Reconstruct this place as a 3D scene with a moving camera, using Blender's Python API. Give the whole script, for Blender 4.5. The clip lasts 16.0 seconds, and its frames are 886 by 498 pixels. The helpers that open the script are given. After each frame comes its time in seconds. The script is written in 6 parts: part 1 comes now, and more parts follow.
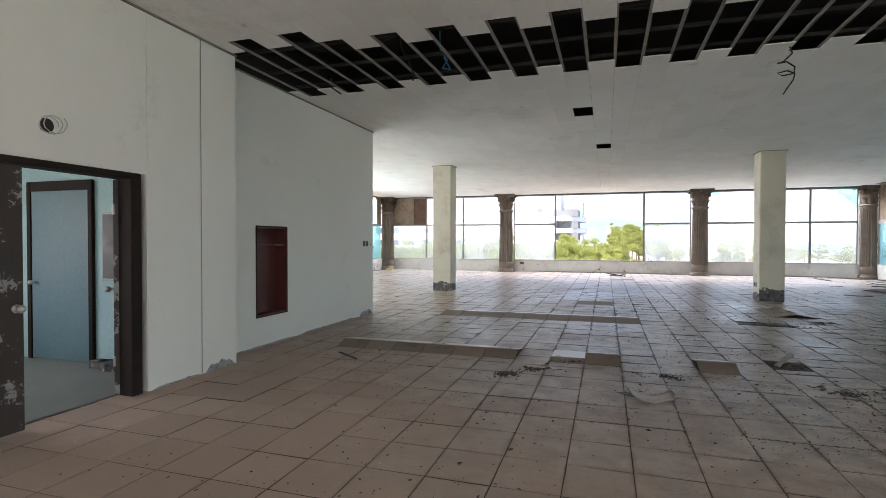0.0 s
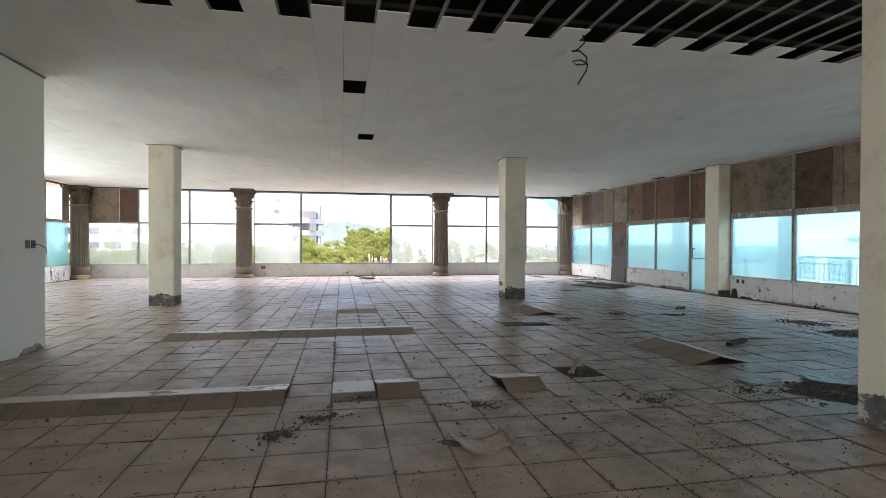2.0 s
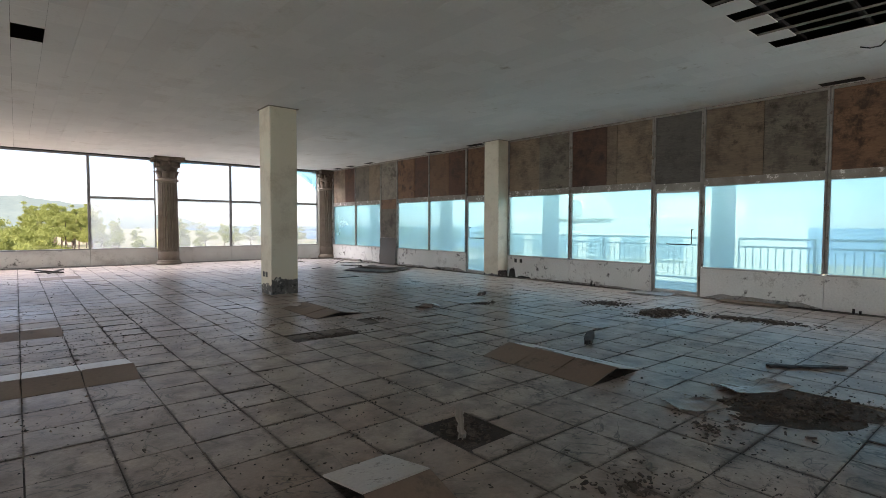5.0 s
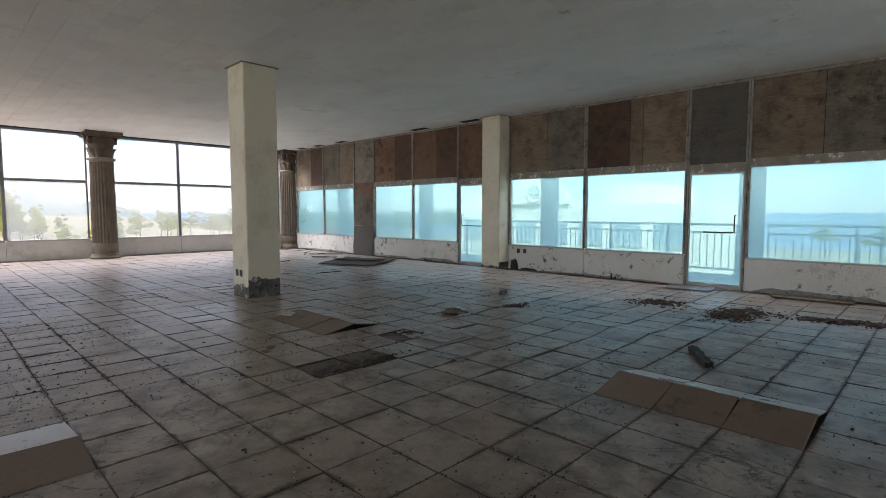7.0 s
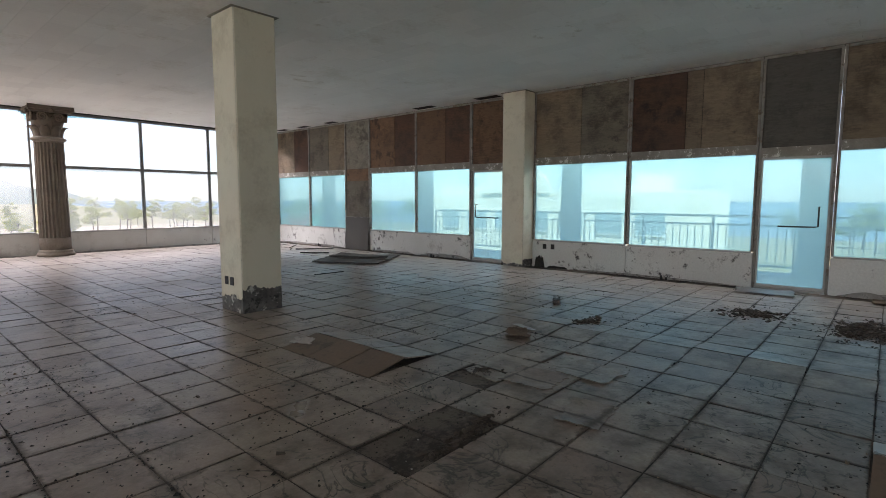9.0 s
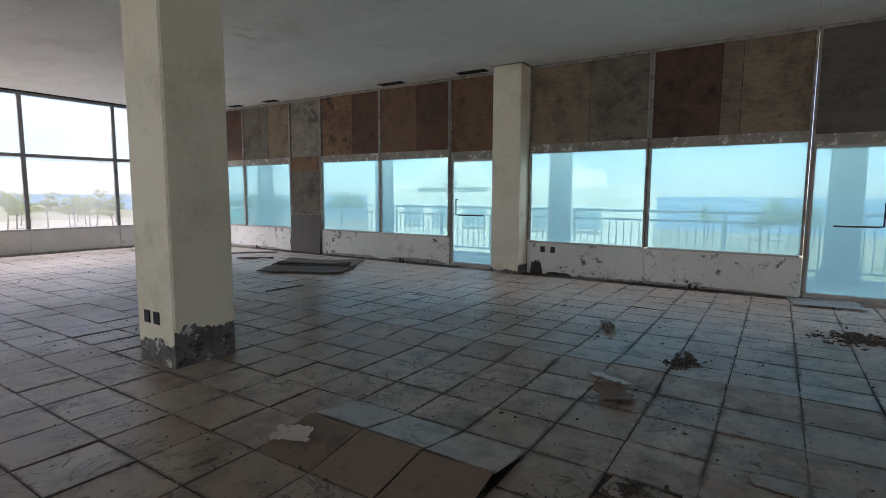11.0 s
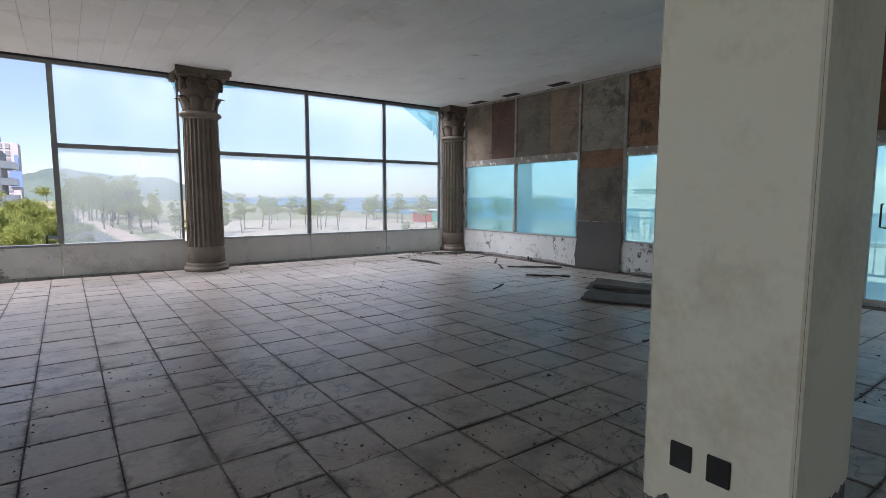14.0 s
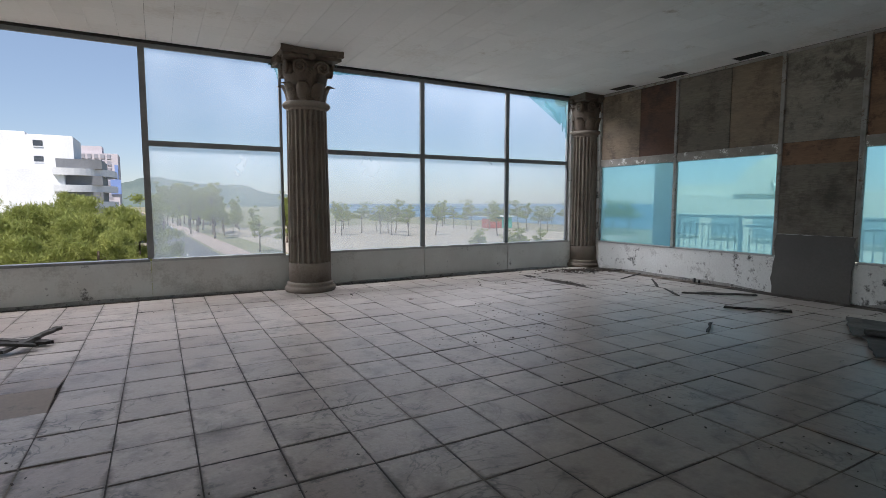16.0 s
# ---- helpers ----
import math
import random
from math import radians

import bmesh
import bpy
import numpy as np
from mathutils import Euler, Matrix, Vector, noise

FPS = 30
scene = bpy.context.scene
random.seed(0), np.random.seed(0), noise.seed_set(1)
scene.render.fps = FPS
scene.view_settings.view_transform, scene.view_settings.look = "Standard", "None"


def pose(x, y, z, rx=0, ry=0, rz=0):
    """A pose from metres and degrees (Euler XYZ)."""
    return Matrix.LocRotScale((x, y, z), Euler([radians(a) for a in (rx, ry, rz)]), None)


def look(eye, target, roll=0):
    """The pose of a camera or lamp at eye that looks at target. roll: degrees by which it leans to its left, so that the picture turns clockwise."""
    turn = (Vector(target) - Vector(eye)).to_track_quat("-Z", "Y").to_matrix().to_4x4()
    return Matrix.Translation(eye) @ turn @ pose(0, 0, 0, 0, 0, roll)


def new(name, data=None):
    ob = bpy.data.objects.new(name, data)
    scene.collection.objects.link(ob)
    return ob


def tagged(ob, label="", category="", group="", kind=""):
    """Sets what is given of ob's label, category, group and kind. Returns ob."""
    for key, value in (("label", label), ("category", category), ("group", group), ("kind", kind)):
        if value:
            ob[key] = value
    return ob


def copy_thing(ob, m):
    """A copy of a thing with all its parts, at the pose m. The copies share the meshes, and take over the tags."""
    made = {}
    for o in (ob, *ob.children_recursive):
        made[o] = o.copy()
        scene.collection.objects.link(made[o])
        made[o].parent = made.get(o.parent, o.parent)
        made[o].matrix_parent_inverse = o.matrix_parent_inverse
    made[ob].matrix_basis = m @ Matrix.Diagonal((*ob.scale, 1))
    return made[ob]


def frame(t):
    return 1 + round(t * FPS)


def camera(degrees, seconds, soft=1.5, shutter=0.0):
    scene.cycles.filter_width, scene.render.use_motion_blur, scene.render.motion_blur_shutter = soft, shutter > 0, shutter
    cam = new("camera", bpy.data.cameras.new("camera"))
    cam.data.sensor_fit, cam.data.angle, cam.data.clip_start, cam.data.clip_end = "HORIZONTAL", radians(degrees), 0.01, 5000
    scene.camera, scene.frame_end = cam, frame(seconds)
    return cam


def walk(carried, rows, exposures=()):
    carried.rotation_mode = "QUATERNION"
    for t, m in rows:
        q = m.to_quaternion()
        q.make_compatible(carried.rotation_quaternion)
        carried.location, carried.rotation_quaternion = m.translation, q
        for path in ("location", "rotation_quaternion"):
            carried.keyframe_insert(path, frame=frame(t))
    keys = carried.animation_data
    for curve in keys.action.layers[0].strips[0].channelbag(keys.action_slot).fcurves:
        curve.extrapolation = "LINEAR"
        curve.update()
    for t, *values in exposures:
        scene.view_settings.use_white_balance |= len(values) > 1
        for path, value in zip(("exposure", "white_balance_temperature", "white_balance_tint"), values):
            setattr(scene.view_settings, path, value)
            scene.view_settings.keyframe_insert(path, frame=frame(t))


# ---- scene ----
cam = camera(81.6, 16.0, 0.65)
PATH = [
    (0, (-0.01, 0.062, 1.549), (-0.616, 1.967, 1.516), 0.1),
    (0.5, (-0.3, 0.458, 1.554), (-0.724, 2.412, 1.526), 0.1),
    (1, (-0.416, 0.897, 1.525), (-0.574, 2.89, 1.498), 0.1),
    (1.5, (-0.53, 1.341, 1.504), (-0.431, 3.338, 1.479), 0.2),
    (2, (-0.608, 1.768, 1.505), (-0.22, 3.73, 1.485), 0.2),
    (2.5, (-0.599, 2.24, 1.51), (-0.006, 4.15, 1.491), 0.2),
    (3, (-0.611, 2.716, 1.528), (0.159, 4.562, 1.503), 0.2),
    (3.5, (-0.526, 3.235, 1.502), (0.433, 4.99, 1.46), 0.2),
    (4, (-0.472, 3.791, 1.466), (0.572, 5.496, 1.411), 0.3),
    (4.5, (-0.394, 4.241, 1.449), (0.783, 5.856, 1.377), 0.2),
    (5, (-0.26, 4.778, 1.439), (1.017, 6.314, 1.348), 0.2),
    (5.2, (-0.224, 4.977, 1.434), (1.077, 6.492, 1.336), 0.2),
    (7.3, (-0.019, 7.204, 1.451), (1.412, 8.594, 1.299), 0.1),
    (7.5, (-0.023, 7.411, 1.444), (1.41, 8.798, 1.285), 0.2),
    (8, (0.046, 7.886, 1.469), (1.498, 9.25, 1.299), 0.2),
    (8.5, (0.273, 8.386, 1.467), (1.745, 9.729, 1.289), 0.1),
    (9, (0.505, 8.837, 1.479), (2.007, 10.145, 1.29), 0.1),
    (9.2, (0.601, 8.979, 1.483), (2.139, 10.244, 1.289), 0.0),
    (11.3, (1.507, 11.288, 1.476), (3.175, 12.371, 1.266), 0.3),
    (11.5, (1.523, 11.524, 1.485), (3.17, 12.64, 1.275), 0.3),
    (12, (1.581, 12.116, 1.49), (3.105, 13.394, 1.28), 0.2),
    (12.5, (1.601, 12.696, 1.473), (2.956, 14.153, 1.266), 0.1),
    (13, (1.704, 13.235, 1.458), (2.995, 14.748, 1.248), 0.1),
    (13.5, (1.756, 13.865, 1.444), (2.971, 15.44, 1.238), 0.0),
    (14, (1.763, 14.455, 1.465), (2.94, 16.059, 1.263), 0.1),
    (14.5, (1.779, 15.115, 1.463), (2.895, 16.764, 1.264), 0.1),
    (15, (1.751, 15.694, 1.474), (2.787, 17.394, 1.281), 0.1),
    (15.5, (1.785, 16.31, 1.471), (2.787, 18.031, 1.285), 0.0),
    (16, (1.783, 16.94, 1.465), (2.75, 18.681, 1.286), 0.0),
]
EXPOSURES = [(0, 2.36, 6600, 21), (1.5, 2.26, 6700, 22), (3, 2.04, 6850, 22), (5, 1.86, 6950, 24), (9, 1.66, 7000, 25), (12.5, 1.43, 6450, 24), (14.5, 1.08, 6300, 19), (16, 0.7, 6350, 17)]
walk(cam, [(t, look(eye, target, roll)) for t, eye, target, roll in PATH], EXPOSURES)

# ---- world, sun ----
SUN_DIR = Vector((-0.45, -0.48, 0.85)).normalized()
world = bpy.data.worlds.new("world")
scene.world = world
world.use_nodes = True
wn = world.node_tree.nodes
sky = wn.new("ShaderNodeTexSky")
sky.sky_type = 'NISHITA'
sky.sun_disc = False
sky.sun_elevation = math.asin(SUN_DIR.z)
sky.sun_rotation = math.atan2(SUN_DIR.x, SUN_DIR.y)
sky.dust_density = 0.3
sky.air_density = 1.0
sky.ozone_density = 2.0
wn["Background"].inputs["Strength"].default_value = 0.112
haze = wn.new("ShaderNodeMix")
haze.data_type = 'RGBA'
haze.inputs["Factor"].default_value = 0.6
haze.inputs["B"].default_value = (1.52, 2.06, 2.72, 1)
world.node_tree.links.new(sky.outputs[0], haze.inputs["A"])
world.node_tree.links.new(haze.outputs["Result"], wn["Background"].inputs["Color"])
sun_data = bpy.data.lights.new("sun", 'SUN')
sun_data.energy, sun_data.angle, sun_data.color = 4.2, radians(0.6), (1.0, 0.95, 0.87)
sun = new("sun", sun_data)
sun.matrix_world = look(SUN_DIR * 60, (0, 0, 0))


def sky_lamp(at, toward, width, height, power, color=(1.0, 0.97, 0.93)):
    """Added area lamp that stands in for sky light at a window opening."""
    d = bpy.data.lights.new("window_daylight", 'AREA')
    d.shape, d.size, d.size_y, d.energy, d.color = 'RECTANGLE', width, height, power, color
    new("window_daylight", d).matrix_world = look(at, toward)


# Fill lamps out of view: assumed south windows, then the near east bays.
sky_lamp((3.1, -5.2, 2.2), (3.1, 0, 2.2), 14.5, 3.2, 15)
sky_lamp((10.75, 1.0, 1.45), (0, 1.0, 1.45), 8.0, 1.6, 18)
# Fill strips hidden above the north window head and under the balcony roof.
sky_lamp((-0.4, 26.85, 4.45), (-0.4, 22.5, 0), 21.0, 0.5, 540, (0.95, 0.97, 1.0))
sky_lamp((12.2, 16.0, 3.45), (7.5, 16.0, 0), 18.0, 0.5, 72, (0.97, 0.97, 0.93))
# Fill lamps outside the west windows and the side room's opening.
sky_lamp((-11.8, 16.5, 2.0), (0, 16.5, 1.8), 11.0, 2.8, 155)
sky_lamp((-8.9, 2.1, 1.6), (0, 2.1, 1.4), 3.0, 1.5, 14)


# ---- material helpers ----
def nodes_of(name):
    m = bpy.data.materials.new(name)
    m.use_nodes = True
    nt = m.node_tree
    return m, nt, nt.nodes["Principled BSDF"]


def noise_tex(nt, scale, detail=4.0, rough=0.6, stretch=None, vec=None):
    """Noise over world position, which may be stretched."""
    if vec is None:
        vec = nt.nodes.new("ShaderNodeNewGeometry").outputs["Position"]
    if stretch:
        mp = nt.nodes.new("ShaderNodeMapping")
        mp.inputs["Scale"].default_value = stretch
        nt.links.new(vec, mp.inputs["Vector"])
        vec = mp.outputs["Vector"]
    n = nt.nodes.new("ShaderNodeTexNoise")
    n.inputs["Scale"].default_value = scale
    n.inputs["Detail"].default_value = detail
    n.inputs["Roughness"].default_value = rough
    nt.links.new(vec, n.inputs["Vector"])
    return n.outputs["Fac"]


def ramp(nt, fac, lo, hi, a=0.0, b=1.0):
    r = nt.nodes.new("ShaderNodeMapRange")
    r.inputs["From Min"].default_value, r.inputs["From Max"].default_value = lo, hi
    r.inputs["To Min"].default_value, r.inputs["To Max"].default_value = a, b
    nt.links.new(fac, r.inputs["Value"])
    return r.outputs["Result"]


def mix(nt, fac, a, b, mode='MIX'):
    m = nt.nodes.new("ShaderNodeMix")
    m.data_type, m.blend_type = 'RGBA', mode
    for sock, v in ((m.inputs["Factor"], fac), (m.inputs["A"], a), (m.inputs["B"], b)):
        if isinstance(v, (int, float)):
            sock.default_value = v
        elif isinstance(v, tuple):
            sock.default_value = (*v, 1)
        else:
            nt.links.new(v, sock)
    return m.outputs["Result"]


def math_node(nt, op, a, b):
    n = nt.nodes.new("ShaderNodeMath")
    n.operation = op
    for i, v in enumerate((a, b)):
        if isinstance(v, (int, float)):
            n.inputs[i].default_value = v
        else:
            nt.links.new(v, n.inputs[i])
    return n.outputs[0]


def bump(nt, bsdf, height, strength, distance=0.01):
    b = nt.nodes.new("ShaderNodeBump")
    b.inputs["Strength"].default_value, b.inputs["Distance"].default_value = strength, distance
    nt.links.new(height, b.inputs["Height"])
    nt.links.new(b.outputs["Normal"], bsdf.inputs["Normal"])


def surface(name, a, b, scale=1.5, rough=0.7, fine=40.0, relief=0.2, metal=0.0, stain=None, stain_scale=3.0,
            stain_lo=0.58, stain_hi=0.66, stretch=None, vary=0.0, spec=0.5, rough_var=0.12, grain=0.35, smudge=None, smudge_scale=7.0, smudge_lo=0.6, smudge_hi=0.72):
    """Two tones over large noise, fine grain, stains with an own edge, relief."""
    m, nt, p = nodes_of(name)
    big = noise_tex(nt, scale, 5, 0.6, stretch)
    small = noise_tex(nt, fine, 4, 0.65, stretch)
    col = mix(nt, ramp(nt, big, 0.32, 0.68), a, b)
    col = mix(nt, ramp(nt, small, 0.3, 0.7, 0.0, grain), col, tuple(c * 0.62 for c in a))
    if stain:
        s = math_node(nt, 'ADD', noise_tex(nt, stain_scale, 6, 0.7), math_node(nt, 'MULTIPLY', math_node(nt, 'SUBTRACT', small, 0.5), 0.25))
        col = mix(nt, ramp(nt, s, stain_lo, stain_hi), col, stain)
    if smudge:
        s2 = math_node(nt, 'ADD', noise_tex(nt, smudge_scale, 7, 0.72), math_node(nt, 'MULTIPLY', math_node(nt, 'SUBTRACT', noise_tex(nt, 0.6, 3, 0.5), 0.5), 0.5))
        col = mix(nt, ramp(nt, s2, smudge_lo, smudge_hi), col, smudge)
    if vary:
        oi = nt.nodes.new("ShaderNodeObjectInfo")
        ge = nt.nodes.new("ShaderNodeNewGeometry")
        f = math_node(nt, 'FRACT', math_node(nt, 'ADD', oi.outputs["Random"], ge.outputs["Random Per Island"]), 0)
        hsv = nt.nodes.new("ShaderNodeHueSaturation")
        nt.links.new(ramp(nt, f, 0, 1, 1 - vary, 1 + vary), hsv.inputs["Value"])
        nt.links.new(col, hsv.inputs["Color"])
        col = hsv.outputs["Color"]
    nt.links.new(col, p.inputs["Base Color"])
    nt.links.new(ramp(nt, big, 0.3, 0.7, rough - rough_var, min(1.0, rough + rough_var)), p.inputs["Roughness"])
    p.inputs["Metallic"].default_value = metal
    p.inputs["Specular IOR Level"].default_value = spec
    if relief:
        bump(nt, p, math_node(nt, 'ADD', small, math_node(nt, 'MULTIPLY', big, 0.6)), relief, 0.006)
    return m


def dirty_glass(name, tint, dust, dust_col, scale=0.7, gloss=0.06, vary=0.45):
    """Thin window glass with a film of salt and dust that scatters the daylight."""
    m, nt, p = nodes_of(name)
    nt.nodes.remove(p)
    out = nt.nodes["Material Output"]
    tr = nt.nodes.new("ShaderNodeBsdfTransparent")
    tr.inputs["Color"].default_value = (*tint, 1)
    tl = nt.nodes.new("ShaderNodeBsdfTranslucent")
    tl.inputs["Color"].default_value = (*dust_col, 1)
    gl = nt.nodes.new("ShaderNodeBsdfGlossy")
    gl.inputs["Roughness"].default_value = 0.04
    m1 = nt.nodes.new("ShaderNodeMixShader")
    m2 = nt.nodes.new("ShaderNodeMixShader")
    n = noise_tex(nt, scale, 5, 0.6)
    nt.links.new(ramp(nt, n, 0.3, 0.72, dust * (1 - vary), dust * (1 + vary)), m1.inputs[0])
    nt.links.new(tr.outputs[0], m1.inputs[1])
    nt.links.new(tl.outputs[0], m1.inputs[2])
    fr = nt.nodes.new("ShaderNodeFresnel")
    fr.inputs["IOR"].default_value = 1.3
    nt.links.new(math_node(nt, 'MULTIPLY', fr.outputs[0], 0.5 if gloss else 0.0), m2.inputs[0])
    nt.links.new(m1.outputs[0], m2.inputs[1])
    nt.links.new(gl.outputs[0], m2.inputs[2])
    nt.links.new(m2.outputs[0], out.inputs["Surface"])
    return m


# ---- materials ----
TX, OX, SEAM = 0.438, 0.175, 11.17      # floor tiles: column width, first column, seam between two row lengths
LONG, SHORT = 0.4675, 0.4415


def tile_material(name):
    """Matt beige ceramic: tone from tile to tile, dirt creeping in from the joints, black scuffs, brown dust drifts."""
    m, nt, p = nodes_of(name)
    pos = nt.nodes.new("ShaderNodeNewGeometry").outputs["Position"]
    xyz = nt.nodes.new("ShaderNodeSeparateXYZ")
    nt.links.new(pos, xyz.inputs[0])
    x, y = xyz.outputs["X"], xyz.outputs["Y"]

    def to_joint(c, origin, pitch):
        f = math_node(nt, 'FRACT', math_node(nt, 'ADD', math_node(nt, 'DIVIDE', math_node(nt, 'SUBTRACT', c, origin), pitch), 100.5), 0)
        return math_node(nt, 'MULTIPLY', math_node(nt, 'ABSOLUTE', math_node(nt, 'SUBTRACT', f, 0.5), 0), pitch)

    past = math_node(nt, 'GREATER_THAN', y, SEAM)
    dy = math_node(nt, 'ADD', math_node(nt, 'MULTIPLY', past, to_joint(y, SEAM, SHORT)),
                   math_node(nt, 'MULTIPLY', math_node(nt, 'SUBTRACT', 1.0, past), to_joint(y, SEAM, LONG)))
    near = math_node(nt, 'MINIMUM', to_joint(x, OX, TX), dy)
    big = noise_tex(nt, 0.55, 5, 0.6)
    mid = noise_tex(nt, 3.2, 5, 0.65)
    small = noise_tex(nt, 34, 4, 0.65)
    oi = nt.nodes.new("ShaderNodeObjectInfo")
    ge = nt.nodes.new("ShaderNodeNewGeometry")
    own = math_node(nt, 'FRACT', math_node(nt, 'ADD', oi.outputs["Random"], ge.outputs["Random Per Island"]), 0)
    other = math_node(nt, 'FRACT', math_node(nt, 'MULTIPLY', own, 17.3), 0)
    col = mix(nt, ramp(nt, big, 0.32, 0.68), (0.35, 0.272, 0.218), (0.475, 0.405, 0.35))
    col = mix(nt, ramp(nt, other, 0.55, 1.0, 0.0, 0.55), col, (0.30, 0.195, 0.145))
    col = mix(nt, ramp(nt, small, 0.3, 0.7, 0.0, 0.4), col, (0.17, 0.142, 0.12))
    cloud = math_node(nt, 'ADD', mid, math_node(nt, 'MULTIPLY', math_node(nt, 'SUBTRACT', own, 0.5), 0.10))
    trod = ramp(nt, math_node(nt, 'ADD', y, math_node(nt, 'MULTIPLY', big, 5.0)), 13.0, 16.0, 1.0, 0.0)
    cloud = math_node(nt, 'ADD', cloud, math_node(nt, 'MULTIPLY', trod, 0.07))
    col = mix(nt, ramp(nt, cloud, 0.48, 0.74, 0.0, 0.85), col, (0.115, 0.092, 0.075))
    # drifts of brown dust towards the entrance
    drift = math_node(nt, 'ADD', math_node(nt, 'MULTIPLY', x, -0.16), math_node(nt, 'MULTIPLY', y, -0.20))
    drift = math_node(nt, 'ADD', drift, math_node(nt, 'MULTIPLY', big, 1.3))
    dusty = ramp(nt, drift, -0.75, 0.45)
    clear = math_node(nt, 'SUBTRACT', 1.0, dusty)
    # scuffs in dirty spells
    spell = ramp(nt, noise_tex(nt, 0.42, 3, 0.55), 0.44, 0.62)
    scuff = ramp(nt, noise_tex(nt, 10.0, 6, 0.72), 0.565, 0.64)
    col = mix(nt, math_node(nt, 'MULTIPLY', math_node(nt, 'MULTIPLY', scuff, spell), math_node(nt, 'MULTIPLY', clear, 0.9)), col, (0.04, 0.034, 0.029))
    # dried mud swirls in patches
    sw = nt.nodes.new("ShaderNodeTexNoise")
    sw.inputs["Scale"].default_value, sw.inputs["Detail"].default_value, sw.inputs["Distortion"].default_value = 1.7, 5.0, 2.6
    nt.links.new(pos, sw.inputs["Vector"])
    line = ramp(nt, math_node(nt, 'ABSOLUTE', math_node(nt, 'SUBTRACT', sw.outputs["Fac"], 0.5), 0), 0.0, 0.022, 1.0, 0.0)
    muddy = ramp(nt, noise_tex(nt, 0.8, 4, 0.6), 0.47, 0.58)
    col = mix(nt, math_node(nt, 'MULTIPLY', math_node(nt, 'MULTIPLY', line, muddy), math_node(nt, 'MULTIPLY', clear, 0.95)), col, (0.05, 0.05, 0.043))
    # dirt along the joints
    reach = ramp(nt, noise_tex(nt, 2.1, 6, 0.7), 0.44, 0.74, 0.004, 0.085)
    rim = math_node(nt, 'SUBTRACT', 1.0, math_node(nt, 'DIVIDE', near, reach))
    rim = ramp(nt, math_node(nt, 'ADD', rim, math_node(nt, 'MULTIPLY', math_node(nt, 'SUBTRACT', small, 0.5), 0.9)), 0.0, 0.85, 0.0, 0.7)
    col = mix(nt, math_node(nt, 'MULTIPLY', rim, ramp(nt, clear, 0.0, 1.0, 0.3, 1.0)), col, (0.055, 0.046, 0.04))
    col = mix(nt, math_node(nt, 'MULTIPLY', dusty, ramp(nt, mid, 0.3, 0.6, 0.55, 0.92)), col, (0.42, 0.315, 0.25))
    # fine grey dust in the far corner
    veil = math_node(nt, 'ADD', math_node(nt, 'MULTIPLY', x, 0.13), math_node(nt, 'MULTIPLY', y, 0.09))
    veil = ramp(nt, math_node(nt, 'ADD', veil, math_node(nt, 'MULTIPLY', big, 0.9)), 2.35, 3.25, 0.0, 0.85)
    col = mix(nt, math_node(nt, 'MULTIPLY', veil, ramp(nt, mid, 0.35, 0.6, 1.0, 0.6)), col, (0.41, 0.38, 0.35))
    hsv = nt.nodes.new("ShaderNodeHueSaturation")
    nt.links.new(ramp(nt, own, 0, 1, 0.88, 1.1), hsv.inputs["Value"])
    nt.links.new(col, hsv.inputs["Color"])
    nt.links.new(hsv.outputs["Color"], p.inputs["Base Color"])
    rough = math_node(nt, 'ADD', ramp(nt, big, 0.3, 0.7, 0.27, 0.5), math_node(nt, 'ADD', math_node(nt, 'MULTIPLY', rim, 0.25), math_node(nt, 'MULTIPLY', dusty, 0.3)))
    nt.links.new(rough, p.inputs["Roughness"])
    bump(nt, p, math_node(nt, 'ADD', small, math_node(nt, 'MULTIPLY', mid, 1.6)), 0.35, 0.006)
    return m


M_TILE = tile_material("floor_tile")
# Clean brown front slopes, darkened further for facing away from the windows.
M_TILE_SHADED = surface("clean_shaded_tile", (0.185, 0.135, 0.10), (0.225, 0.17, 0.13), 0.9, 0.6, 30, 0.08, vary=0.1, stain=(0.12, 0.095, 0.075), stain_scale=2.5)
# Back slopes: the windows' grazing reflection put into a paler, smoother tile.
M_TILE_TOP = surface("pale_sheen_tile", (0.42, 0.385, 0.35), (0.52, 0.485, 0.45), 2.0, 0.34, 40, 0.1, stain=(0.2, 0.17, 0.15), stain_scale=5, stain_lo=0.6, stain_hi=0.7, smudge=(0.06, 0.05, 0.045), smudge_scale=14, smudge_lo=0.66, smudge_hi=0.7)
M_TILE_SUNK = surface("sunken_dirty_tile", (0.135, 0.112, 0.093), (0.20, 0.17, 0.145), 2.5, 0.8, 40, 0.4, stain=(0.05, 0.042, 0.036), stain_scale=4, stain_lo=0.45, stain_hi=0.6)
M_TILE_BACK = surface("tile_back", (0.30, 0.22, 0.15), (0.36, 0.27, 0.19), 4, 0.85, 60, 0.3)
M_GROUT = surface("grout_bed", (0.035, 0.03, 0.026), (0.085, 0.072, 0.06), 0.5, 0.9, 50, 0.5, stain=(0.20, 0.165, 0.135), stain_scale=0.7, stain_lo=0.5, stain_hi=0.62)
M_CREAM = surface("cream_plaster", (0.66, 0.62, 0.50), (0.72, 0.68, 0.56), 0.6, 0.75, 25, 0.03, grain=0.05, stain=(0.47, 0.42, 0.32), stain_scale=1.3, stain_lo=0.5, stain_hi=0.8, smudge=(0.33, 0.28, 0.21), smudge_scale=2.2, smudge_lo=0.62, smudge_hi=0.85)
